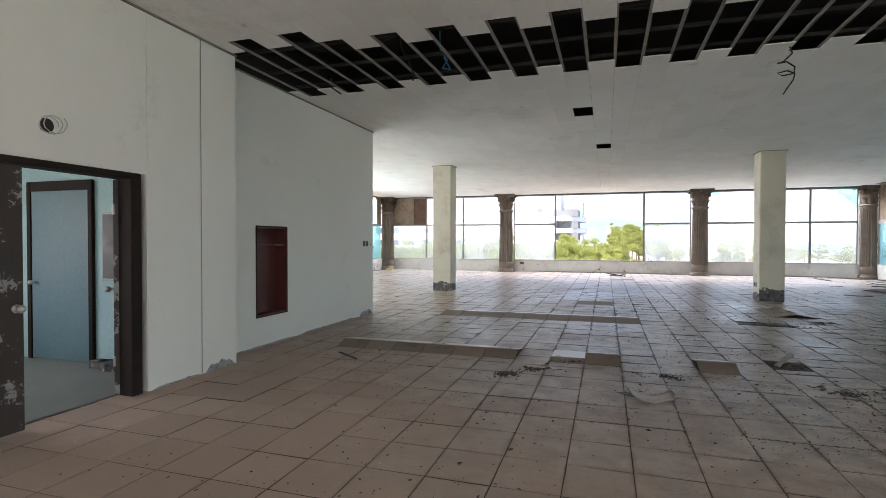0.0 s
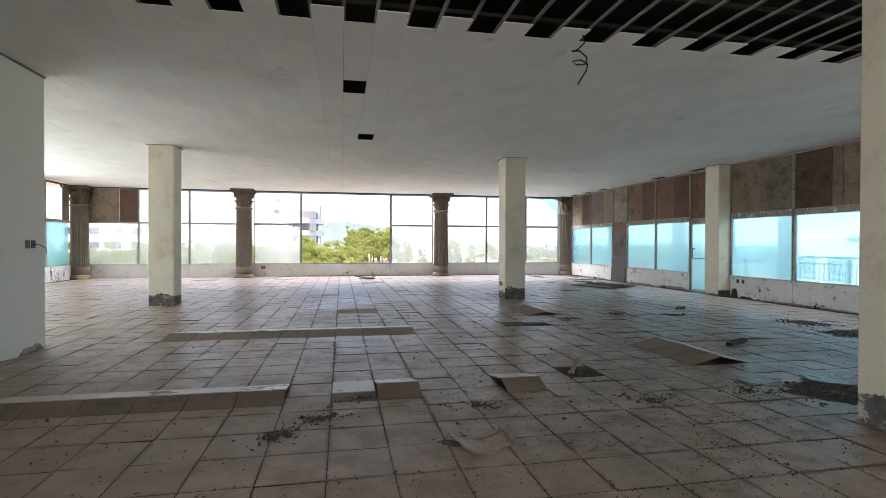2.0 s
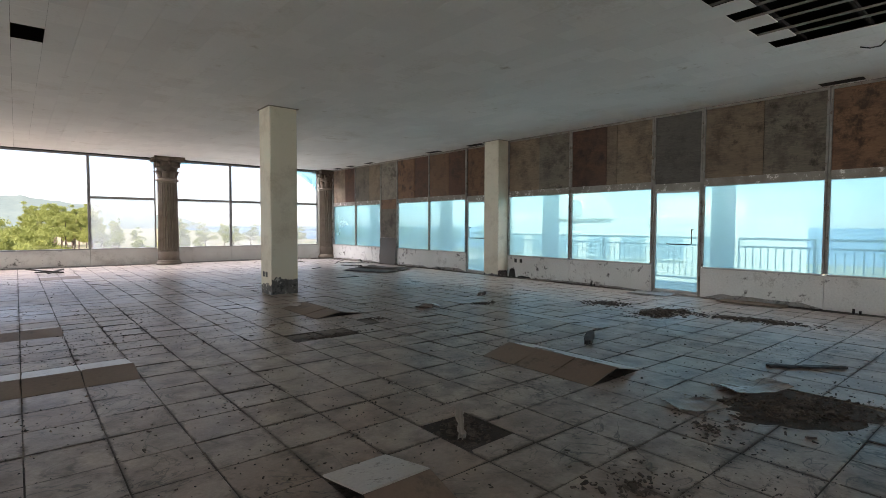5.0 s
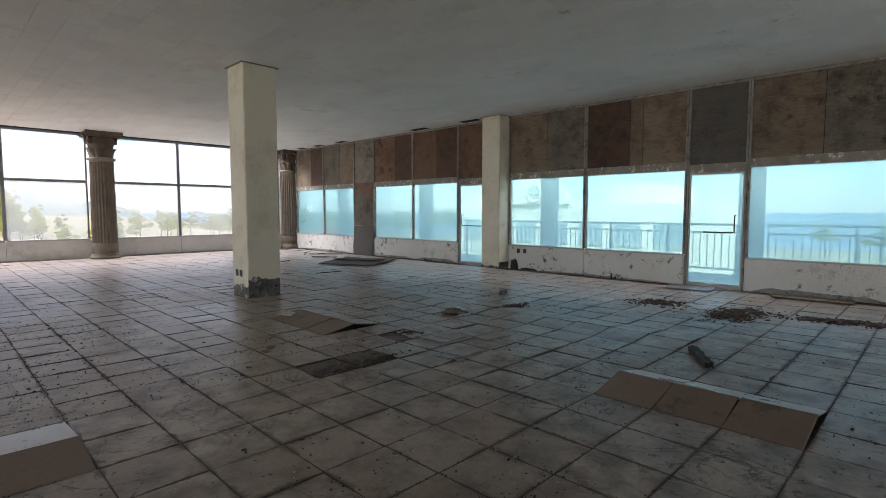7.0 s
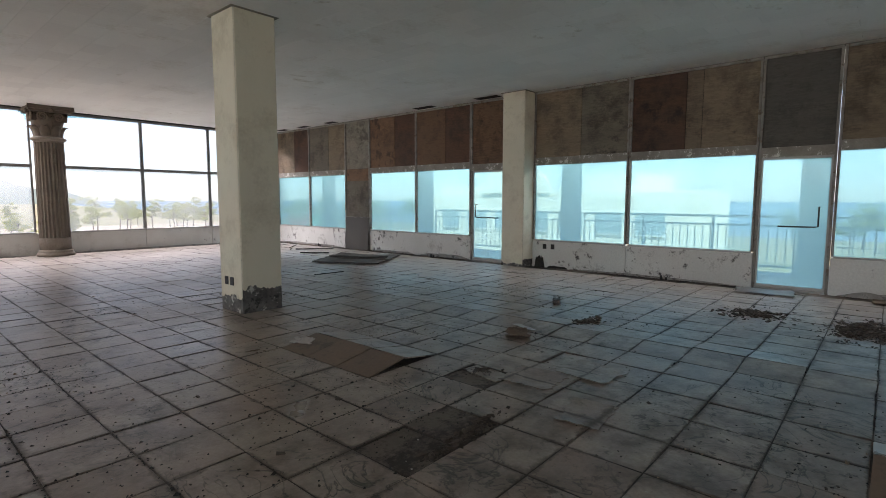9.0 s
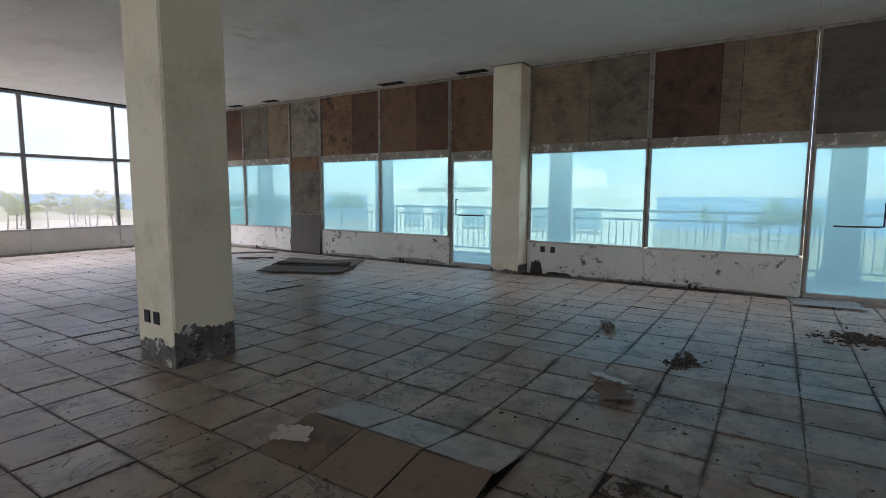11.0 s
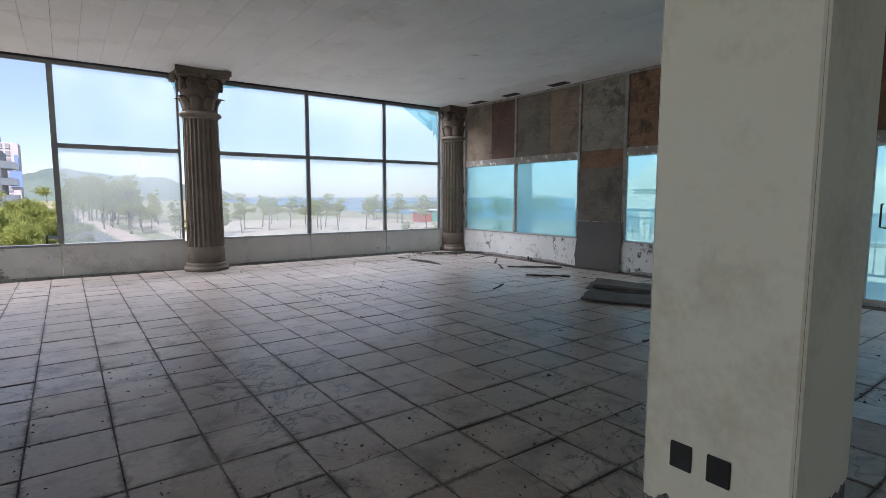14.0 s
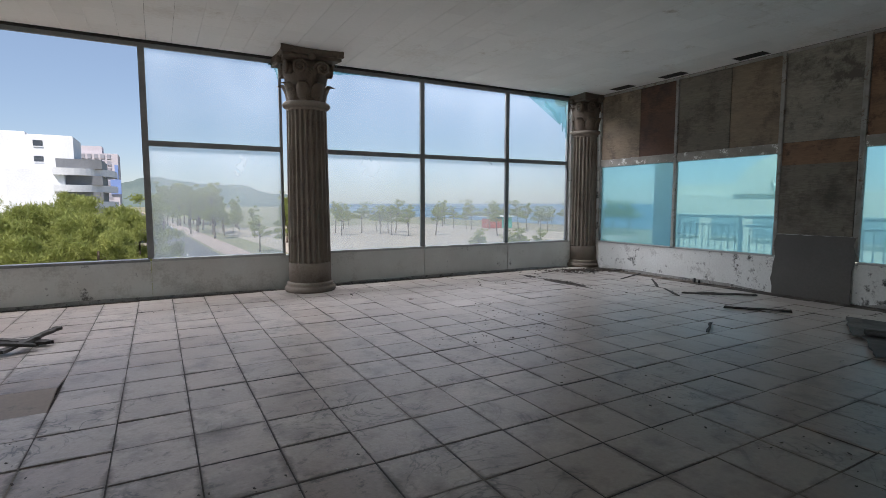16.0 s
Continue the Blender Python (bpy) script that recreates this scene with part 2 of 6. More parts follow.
M_WALL = surface("white_plaster", (0.72, 0.72, 0.66), (0.78, 0.78, 0.73), 0.5, 0.8, 25, 0.03, grain=0.05, stain=(0.58, 0.57, 0.50), stain_scale=0.9, stain_lo=0.62, stain_hi=0.85)
M_DADO = surface("peeling_white_paint", (0.66, 0.66, 0.63), (0.76, 0.77, 0.75), 1.1, 0.75, 30, 0.25, stain=(0.34, 0.33, 0.31), stain_scale=1.6, stain_lo=0.58, stain_hi=0.72, smudge=(0.085, 0.083, 0.08), smudge_scale=5.5, smudge_lo=0.575, smudge_hi=0.67)
M_DADO_N = surface("painted_parapet", (0.50, 0.49, 0.46), (0.62, 0.62, 0.59), 1.1, 0.75, 30, 0.2, grain=0.15, stain=(0.33, 0.31, 0.28), stain_scale=1.6, stain_lo=0.52, stain_hi=0.74, smudge=(0.12, 0.115, 0.11), smudge_scale=5.0, smudge_lo=0.655, smudge_hi=0.72)
M_FLAKE = surface("flaked_grey", (0.26, 0.255, 0.245), (0.42, 0.41, 0.395), 5, 0.9, 60, 0.5, stain=(0.13, 0.128, 0.125), stain_scale=9, stain_lo=0.54, stain_hi=0.62)
M_CEIL = surface("gypsum_ceiling", (0.77, 0.77, 0.745), (0.83, 0.83, 0.81), 0.45, 0.85, 20, 0.03, grain=0.08, stain=(0.60, 0.57, 0.51), stain_scale=0.8, stain_lo=0.56, stain_hi=0.85, vary=0.035, smudge=(0.5, 0.46, 0.4), smudge_scale=3.0, smudge_lo=0.66, smudge_hi=0.8)
# The unlit dark of the ceiling void, put into one near-black colour.
M_VOID = surface("void_shade", (0.018, 0.017, 0.016), (0.035, 0.033, 0.03), 2, 0.95, 30, 0.2)
M_CONC = surface("bare_concrete", (0.06, 0.058, 0.056), (0.20, 0.195, 0.185), 7, 0.92, 60, 0.9, stain=(0.46, 0.45, 0.42), stain_scale=6, stain_lo=0.56, stain_hi=0.6, smudge=(0.035, 0.034, 0.033), smudge_scale=10, smudge_lo=0.56, smudge_hi=0.62)
M_STONE = surface("column_stucco", (0.15, 0.122, 0.096), (0.225, 0.188, 0.152), 2.2, 0.8, 35, 0.25, stain=(0.10, 0.076, 0.056), stain_scale=2.5, stain_lo=0.55, stain_hi=0.75)
# Capital in a darker brown than the shaft.
M_CAPITAL = surface("dark_brown_capital", (0.085, 0.062, 0.045), (0.17, 0.13, 0.095), 5, 0.75, 45, 0.4, stain=(0.05, 0.037, 0.028), stain_scale=5, stain_lo=0.5, stain_hi=0.7)
M_FRAME = surface("weathered_aluminium", (0.36, 0.36, 0.35), (0.48, 0.48, 0.46), 3, 0.5, 40, 0.1, metal=0.35)
M_FRAME_DK = surface("dark_aluminium", (0.19, 0.195, 0.195), (0.29, 0.29, 0.285), 3, 0.5, 40, 0.1, metal=0.3)
M_POST = surface("peeling_post", (0.20, 0.19, 0.17), (0.36, 0.345, 0.32), 5, 0.7, 40, 0.3, stain=(0.16, 0.12, 0.09), stain_scale=7, stain_lo=0.56, stain_hi=0.62)
M_LINTEL = surface("flaking_lintel", (0.22, 0.205, 0.18), (0.36, 0.34, 0.305), 4, 0.8, 40, 0.4, stain=(0.66, 0.65, 0.62), stain_scale=8, stain_lo=0.585, stain_hi=0.61)
M_GLASS = dirty_glass("salt_glass", (0.84, 0.885, 0.90), 0.19, (0.85, 0.88, 0.88))
M_GLASS_CLEAR = dirty_glass("clear_glass", (0.86, 0.90, 0.91), 0.05, (0.85, 0.88, 0.88))
M_CYAN = dirty_glass("cyan_film_glass", (0.70, 0.90, 0.935), 0.33, (0.46, 0.80, 0.87), 0.35, vary=0.12)
M_FILM = dirty_glass("torn_teal_film", (0.55, 0.74, 0.75), 0.05, (0.46, 0.70, 0.74), 2.0, 0.0)
M_BLACK = surface("black_plastic", (0.012, 0.012, 0.012), (0.02, 0.02, 0.02), 8, 0.5, 60, 0.1)
M_RUST_DOOR = surface("peeling_brown_door", (0.03, 0.021, 0.017), (0.05, 0.036, 0.03), 3, 0.6, 40, 0.3, stain=(0.26, 0.25, 0.24), stain_scale=4.5, stain_lo=0.58, stain_hi=0.61)
M_DARK_BROWN = surface("dark_brown_frame", (0.016, 0.012, 0.01), (0.034, 0.023, 0.019), 6, 0.7, 50, 0.3, spec=0.15)
M_NICHE = surface("oxblood_paint", (0.075, 0.018, 0.014), (0.11, 0.03, 0.024), 4, 0.5, 40, 0.1)
M_TEAL = surface("pale_teal_wall", (0.36, 0.56, 0.58), (0.44, 0.62, 0.63), 1, 0.8, 25, 0.1)
M_DOOR_GREY = surface("grey_blue_door", (0.11, 0.20, 0.235), (0.15, 0.255, 0.29), 1.5, 0.6, 30, 0.08, stain=(0.10, 0.10, 0.10), stain_lo=0.7, stain_hi=0.8)
M_STEEL = surface("dull_steel", (0.45, 0.44, 0.42), (0.55, 0.54, 0.52), 8, 0.4, 60, 0.1, metal=0.8)


# Shadow line at the ceiling edge, put into a dark strip colour.
M_TRIM = surface("shadow_line_trim", (0.20, 0.185, 0.155), (0.28, 0.26, 0.22), 3, 0.8, 40, 0.1)


def board_material(name, a, b, dark):
    return surface(name, a, b, 1.6, 0.8, 22, 0.25, stain=dark, stain_scale=2.2, stain_lo=0.47, stain_hi=0.68, stretch=(0.4, 0.4, 2.2), vary=0.12,
                   grain=0.55, smudge=tuple(c * 0.7 for c in dark), smudge_scale=3.5, smudge_lo=0.58, smudge_hi=0.70)


B_GREY = board_material("weathered_grey_board", (0.145, 0.125, 0.098), (0.215, 0.188, 0.15), (0.07, 0.06, 0.048))
B_TAN = board_material("weathered_tan_board", (0.20, 0.152, 0.106), (0.275, 0.21, 0.148), (0.10, 0.076, 0.054))
B_ORANGE = board_material("orange_brown_board", (0.175, 0.098, 0.056), (0.25, 0.145, 0.085), (0.085, 0.048, 0.032))
B_RED = board_material("dark_red_brown_board", (0.095, 0.048, 0.031), (0.15, 0.078, 0.05), (0.045, 0.027, 0.02))
B_BEIGE = board_material("peeled_beige_board", (0.21, 0.19, 0.155), (0.29, 0.265, 0.22), (0.13, 0.115, 0.095))
B_DARK = board_material("dark_grey_board", (0.085, 0.08, 0.072), (0.12, 0.112, 0.10), (0.05, 0.046, 0.042))

M_SHEET = surface("dull_grey_sheet", (0.07, 0.064, 0.057), (0.11, 0.10, 0.09), 1.2, 0.6, 30, 0.1, stain=(0.16, 0.11, 0.075), stain_scale=1.3, stain_lo=0.6, stain_hi=0.8)
M_CONC_FLOOR = surface("grey_screed", (0.20, 0.22, 0.205), (0.27, 0.29, 0.275), 1.5, 0.75, 30, 0.2, stain=(0.2, 0.2, 0.19), stain_lo=0.6, stain_hi=0.8)
M_BAR = surface("dull_furring", (0.20, 0.19, 0.17), (0.32, 0.30, 0.27), 6, 0.7, 40, 0.1, metal=0.2)
M_BLUE = surface("blue_insulation", (0.03, 0.13, 0.24), (0.05, 0.18, 0.30), 6, 0.5, 40, 0.1)
B_SOOT = board_material("charred_board", (0.05, 0.047, 0.043), (0.085, 0.08, 0.072), (0.03, 0.028, 0.026))
B_SOOT2 = board_material("sooty_grey_board", (0.075, 0.07, 0.062), (0.12, 0.112, 0.10), (0.035, 0.033, 0.03))
M_PALE_WOOD = surface("pale_wood", (0.26, 0.24, 0.21), (0.34, 0.32, 0.28), 8, 0.7, 60, 0.2)
M_DIRT = surface("dark_dirt", (0.04, 0.035, 0.03), (0.075, 0.065, 0.055), 9, 0.95, 70, 1.0)
M_BITS = surface("mortar_bits", (0.06, 0.05, 0.042), (0.13, 0.11, 0.09), 9, 0.9, 70, 0.3, vary=0.4)
M_CHIP = surface("plaster_chips", (0.42, 0.40, 0.37), (0.55, 0.53, 0.5), 9, 0.9, 70, 0.2, vary=0.2)
M_BALCONY = surface("balcony_concrete", (0.50, 0.52, 0.52), (0.60, 0.62, 0.62), 1.5, 0.8, 30, 0.2)
M_RAIL = surface("painted_rail", (0.46, 0.54, 0.56), (0.55, 0.62, 0.64), 4, 0.5, 40, 0.1)
M_BCOL = surface("pale_stucco", (0.36, 0.40, 0.44), (0.44, 0.48, 0.52), 1.5, 0.8, 30, 0.15)
M_GROUND = surface("sandy_ground", (0.17, 0.18, 0.09), (0.32, 0.28, 0.20), 0.03, 0.95, 0.4, 0.0)
M_SEA = surface("sea_water", (0.03, 0.10, 0.16), (0.04, 0.13, 0.19), 0.004, 0.25, 0.3, 0.3)
M_ASPHALT = surface("asphalt", (0.10, 0.10, 0.10), (0.15, 0.15, 0.145), 0.2, 0.9, 6, 0.1)
M_PAVING = surface("pink_paving", (0.38, 0.29, 0.25), (0.45, 0.36, 0.31), 0.3, 0.85, 5, 0.1)
M_SAND = surface("pale_sand", (0.36, 0.31, 0.25), (0.46, 0.40, 0.32), 0.08, 0.95, 2, 0.1)
M_BARK = surface("pine_bark", (0.10, 0.075, 0.055), (0.16, 0.12, 0.09), 3, 0.9, 20, 0.3)
M_PINE = surface("pine_needles", (0.16, 0.20, 0.045), (0.33, 0.35, 0.10), 1.3, 0.75, 6, 0.0, vary=0.45)
nt_ = M_PINE.node_tree
tl_ = nt_.nodes.new("ShaderNodeBsdfTranslucent")
tl_.inputs["Color"].default_value = (0.34, 0.38, 0.09, 1)
mx_ = nt_.nodes.new("ShaderNodeMixShader")
mx_.inputs[0].default_value = 0.3
nt_.links.new(nt_.nodes["Principled BSDF"].outputs[0], mx_.inputs[1])
nt_.links.new(tl_.outputs[0], mx_.inputs[2])
nt_.links.new(mx_.outputs[0], nt_.nodes["Material Output"].inputs["Surface"])
M_MOULD = surface("black_mould", (0.025, 0.026, 0.025), (0.07, 0.07, 0.066), 8, 0.95, 60, 0.6)
# Distance haze is put into the hill's dull grey-green.
M_HILL = surface("haze_greyed_hill", (0.10, 0.14, 0.13), (0.14, 0.18, 0.16), 0.02, 0.95, 0.2, 0.0)
M_WHITE_BLD = surface("white_render", (0.70, 0.72, 0.74), (0.78, 0.79, 0.80), 0.3, 0.8, 4, 0.05)
M_CREAM_BLD = surface("cream_render", (0.66, 0.64, 0.52), (0.74, 0.72, 0.60), 0.3, 0.8, 4, 0.05)
# Tower walls, lightened in colour to stand for air haze.
M_BROWN_BLD = surface("haze_paled_block", (0.50, 0.46, 0.49), (0.58, 0.54, 0.57), 0.2, 0.9, 3, 0.05)
M_WIN_DARK = surface("dark_window", (0.05, 0.06, 0.075), (0.08, 0.09, 0.10), 0.6, 0.25, 4, 0.0)
M_WIN_TEAL = surface("teal_window", (0.22, 0.32, 0.34), (0.28, 0.38, 0.40), 0.6, 0.25, 4, 0.0)
# Balcony shade as a grey colour, paled for distance haze.
M_WIN_MID = surface("balcony_shade_paled", (0.13, 0.14, 0.155), (0.18, 0.19, 0.20), 0.6, 0.6, 4, 0.0)
M_WIN_PALE = surface("pale_window", (0.38, 0.45, 0.44), (0.46, 0.53, 0.52), 0.6, 0.3, 4, 0.0)
# Blue net on the tower, paled for the same haze.
M_NET = surface("haze_paled_net", (0.18, 0.27, 0.55), (0.22, 0.32, 0.6), 0.5, 0.8, 4, 0.0)
M_RED = surface("red_cladding", (0.35, 0.08, 0.06), (0.42, 0.11, 0.08), 0.8, 0.7, 5, 0.0)
M_GREEN = surface("green_cladding", (0.08, 0.35, 0.28), (0.1, 0.42, 0.33), 0.8, 0.7, 5, 0.0)
M_YELLOW = surface("yellow_paint", (0.55, 0.50, 0.12), (0.62, 0.56, 0.16), 5, 0.7, 40, 0.1)
# Tower windows, their dark lifted to grey as haze.
M_WIN_FAR = surface("haze_paled_window", (0.28, 0.28, 0.32), (0.34, 0.34, 0.38), 0.6, 0.6, 4, 0.0)


# ---- mesh helpers ----
def box(bm, x0, x1, y0, y1, z0, z1, m=None):
    vs = [bm.verts.new((x, y, z)) for x in (x0, x1) for y in (y0, y1) for z in (z0, z1)]
    for f in ((0, 1, 3, 2), (4, 6, 7, 5), (0, 4, 5, 1), (2, 3, 7, 6), (0, 2, 6, 4), (1, 5, 7, 3)):
        bm.faces.new([vs[i] for i in f])
    if m is not None:
        for v in vs:
            v.co = m @ v.co
    return vs


def mesh_of(name, bm, material, smooth=False):
    me = bpy.data.meshes.new(name)
    bmesh.ops.recalc_face_normals(bm, faces=bm.faces)
    bm.to_mesh(me)
    bm.free()
    me.materials.append(material)
    if smooth:
        me.polygons.foreach_set("use_smooth", [True] * len(me.polygons))
    return me


def part(name, bm, material, parent, label="", smooth=False):
    ob = new(name, mesh_of(name, bm, material, smooth))
    ob.parent = parent
    if label:
        ob["label"] = label
    return ob


def boxes(name, dims, material, parent, label="", bevel=0.0):
    bm = bmesh.new()
    for d in dims:
        box(bm, *d)
    if bevel:
        bmesh.ops.bevel(bm, geom=bm.edges[:], offset=bevel, segments=2, affect='EDGES')
    return part(name, bm, material, parent, label)


def empty(name, label="", category="", group="", kind="", at=(0, 0, 0)):
    ob = new(name)
    ob.location = at
    return tagged(ob, label, category, group, kind)


def structure(name, dims, material, label="", bevel=0.0):
    ob = boxes(name, dims, material, None, "", bevel)
    return tagged(ob, label, "", "", "structure")


def tube(bm, points, radius, sides=8):
    """A round bar through the points."""
    rings = []
    pts = [Vector(p) for p in points]
    for i, p in enumerate(pts):
        d = (pts[min(i + 1, len(pts) - 1)] - pts[max(i - 1, 0)]).normalized()
        u = d.orthogonal().normalized()
        if rings:
            u = (last - d * last.dot(d)).normalized()
        last = u
        w = d.cross(u)
        rings.append([bm.verts.new(p + (u * math.cos(a) + w * math.sin(a)) * radius) for a in (2 * math.pi * k / sides for k in range(sides))])
    for a, b in zip(rings, rings[1:]):
        for k in range(sides):
            bm.faces.new((a[k], a[(k + 1) % sides], b[(k + 1) % sides], b[k]))
    bm.faces.new(rings[0][::-1])
    bm.faces.new(rings[-1])


def lathe(bm, profile, sides=40, flute=None, depth=0.0, n_flutes=20):
    """A turned body; between the heights in flute the radius is grooved."""
    rings = []
    for r, z in profile:
        ring = []
        for k in range(sides):
            a = 2 * math.pi * k / sides
            rr = r
            if flute and flute[0] <= z <= flute[1]:
                c = (a * n_flutes / (2 * math.pi)) % 1.0
                rr = r - depth * max(0.0, math.sin(math.pi * min(1.0, c / 0.72))) ** 0.7
            ring.append(bm.verts.new((rr * math.cos(a), rr * math.sin(a), z)))
        rings.append(ring)
    for a, b in zip(rings, rings[1:]):
        for k in range(sides):
            bm.faces.new((a[k], a[(k + 1) % sides], b[(k + 1) % sides], b[k]))
    bm.faces.new(rings[0][::-1])
    bm.faces.new(rings[-1])


CEIL = 3.86
FAR = 25.9       # inner face of the window wall at the end of the hall
EAST = 10.6      # inner face of the balcony wall
WEST = -11.5
BACK = -5.0
SILL, HEAD = 0.61, 2.26

# ---- floor slab and ceiling void ----
structure("floor", [(WEST - 0.3, EAST + 0.2, BACK - 0.2, FAR + 0.2, -0.35, -0.012)], M_GROUT, "dark grout bed under worn floor tiles")
structure("roof_slab", [(WEST - 0.3, EAST + 0.3, BACK - 0.2, FAR + 0.3, 4.75, 5.0)], M_VOID, "concrete slab above the torn ceiling, coloured near black for shade")

# ---- ceiling of thin gypsum tiles, some fallen ----
PITCH_X, PITCH_Y = 0.333, 0.658


def fallen(i, y_mid, x_mid):
    long_col = i % 2 == 0
    if -4.78 < x_mid < 7.72:
        lo, hi = (5.366, 7.34) if long_col else (5.695, 7.011)
        if not long_col and x_mid < -3.1:
            lo = 5.037
        if lo < y_mid < hi:
            return True
    if i == -2 and 9.31 < y_mid < 9.97:
        return True
    return i == -1 and 12.93 < y_mid < 13.59


bm = bmesh.new()
rng = random.Random(5)
i0, i1 = int((WEST - 0.08) / PITCH_X) - 1, int((EAST - 0.08) / PITCH_X) + 1
for i in range(i0, i1 + 1):
    xa, xb = max(WEST, 0.08 + i * PITCH_X), min(EAST, 0.08 + (i + 1) * PITCH_X)
    if xb - xa < 0.02:
        continue
    off = 7.34 if i % 2 == 0 else 7.011
    for j in range(-20, 30):
        ya, yb = max(BACK, off + j * PITCH_Y), min(FAR, off + (j + 1) * PITCH_Y)
        if yb - ya < 0.02 or fallen(i, (ya + yb) / 2, (xa + xb) / 2):
            continue
        dz = rng.uniform(0, 0.0018)
        g = 0.0014
        box(bm, xa + g, xb - g, ya + g, yb - g, CEIL - dz, CEIL + 0.010)
ceiling = new("ceiling", mesh_of("ceiling", bm, M_CEIL))
tagged(ceiling, "stained off-white gypsum ceiling with a torn strip", "", "", "structure")
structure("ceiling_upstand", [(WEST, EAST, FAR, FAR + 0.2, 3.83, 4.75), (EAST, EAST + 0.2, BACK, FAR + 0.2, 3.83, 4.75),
                              (WEST - 0.2, WEST, 9.9, FAR + 0.2, 3.83, 4.75)], M_VOID, "beam above the ceiling line, coloured near black for shade")

# ---- window wall at the end ----
BAYS = [(-11.15, -9.20), (-9.14, -7.16), (-7.10, -5.16), (-4.44, -2.44), (-2.38, 1.64), (1.70, 3.66), (4.34, 6.31), (6.37, 8.33), (8.39, 10.05)]
dado = [(WEST, -9.172, FAR, FAR + 0.2, -0.02, SILL - 0.04)]
edges = [-9.168, -7.132, -4.802, -2.412, 1.668, 3.998, 6.338, 8.358, EAST]
for a, b in zip(edges, edges[1:]):
    dado.append((a + 0.004, b - 0.004, FAR, FAR + 0.2, -0.02, SILL - 0.04))
dado.append((10.104, EAST - 0.004, FAR + 0.004, FAR + 0.196, SILL - 0.038, 3.83))
structure("wall_north", dado, M_DADO_N, "low white painted parapet with stains and peeling paint", 0.006)


def window(name, x0, x1, broken=False, boarded=0.0, label="assumed tall aluminium window, never in view with salt-hazed glass"):
    w = empty(name, label, "window", "", "structure")
    y0, y1 = FAR + 0.05, FAR + 0.11
    t = 0.03
    x0, x1 = x0 + 0.014, x1 - 0.014
    boxes("frame", [(x0 - t - 0.014, x0, y0, y1, SILL, 3.83), (x1, x1 + t + 0.014, y0, y1, SILL, 3.83)], M_FRAME_DK, w, "", 0.004)
    boxes("head", [(x0, x1, y0, y1, 3.77, 3.83)], M_FRAME_DK, w, "", 0.004)
    boxes("sill", [(x0 - 0.03, x1 + 0.03, FAR - 0.015, y1 + 0.06, SILL - 0.04, SILL)], M_FRAME if not broken else M_FRAME_DK, w, "", 0.004)
    if not broken:
        boxes("transom", [(x0, x1, y0, y1, 2.325, 2.405)], M_FRAME_DK, w, "", 0.004)
        yg = FAR + 0.075
        g = boxes("pane", [(x0, x1, yg, yg + 0.006, SILL, 2.325)], M_GLASS, w)
        g.visible_shadow = False
        if boarded == 0.0:
            g = boxes("pane", [(x0, x1, yg, yg + 0.006, 2.405, 3.77)], M_GLASS_CLEAR, w)
            g.visible_shadow = False
    return w


for k, (a, b) in enumerate(BAYS):
    window("window_%d" % (k + 1), a, b, broken=(k == 4), boarded=1.0 if k == 0 else 0.0,
           label="open window frame whose glass is gone" if k == 4 else "assumed tall aluminium window, never in view with salt-hazed glass")

# ---- balcony wall ----
# bays from the far corner: y range, door flag, boards above as (share, material)
EBAYS = [
    (23.58, 25.46, 0, [(0.55, B_TAN), (0.45, B_RED)]),
    (21.66, 23.52, 0, [(0.55, B_GREY), (0.45, B_TAN)]),
    (20.55, 21.60, 2, [(1.0, B_BEIGE)]),
    (18.64, 20.48, 0, [(0.56, B_ORANGE), (0.44, B_RED)]),
    (16.76, 18.58, 0, [(0.55, B_ORANGE), (0.45, B_RED)]),
    (15.62, 16.68, 1, [(1.0, B_ORANGE)]),
    (12.83, 14.90, 0, [(0.52, B_TAN), (0.48, B_GREY)]),
    (10.62, 12.75, 0, [(0.46, B_RED), (0.13, B_TAN), (0.41, B_TAN)]),
    (9.56, 10.54, 1, [(1.0, B_DARK)]),
    (7.44, 9.48, 0, [(0.52, B_TAN), (0.48, B_GREY)]),
    (5.25, 7.36, 0, [(0.6, B_ORANGE), (0.4, B_TAN)]),
    (3.05, 5.17, 0, [(0.5, B_TAN), (0.5, B_GREY)]),
    (0.85, 2.97, 0, [(0.5, B_GREY), (0.5, B_TAN)]),
    (-1.35, 0.77, 0, [(0.5, B_RED), (0.5, B_TAN)]),
    (-3.55, -1.43, 0, [(1.0, B_GREY)]),
]
low = []
for y0, y1, door, boards in EBAYS:
    if door != 1:
        low.append((EAST, EAST + 0.15, y0 - 0.036, y1 + 0.036, -0.02, SILL - 0.03))
low.append((EAST, EAST + 0.15, BACK, -3.6, -0.02, CEIL))
low.append((EAST, EAST + 0.15, 25.50, FAR, -0.02, CEIL))
structure("wall_east", low, M_DADO, "low white painted wall with black mould and flaking paint", 0.006)


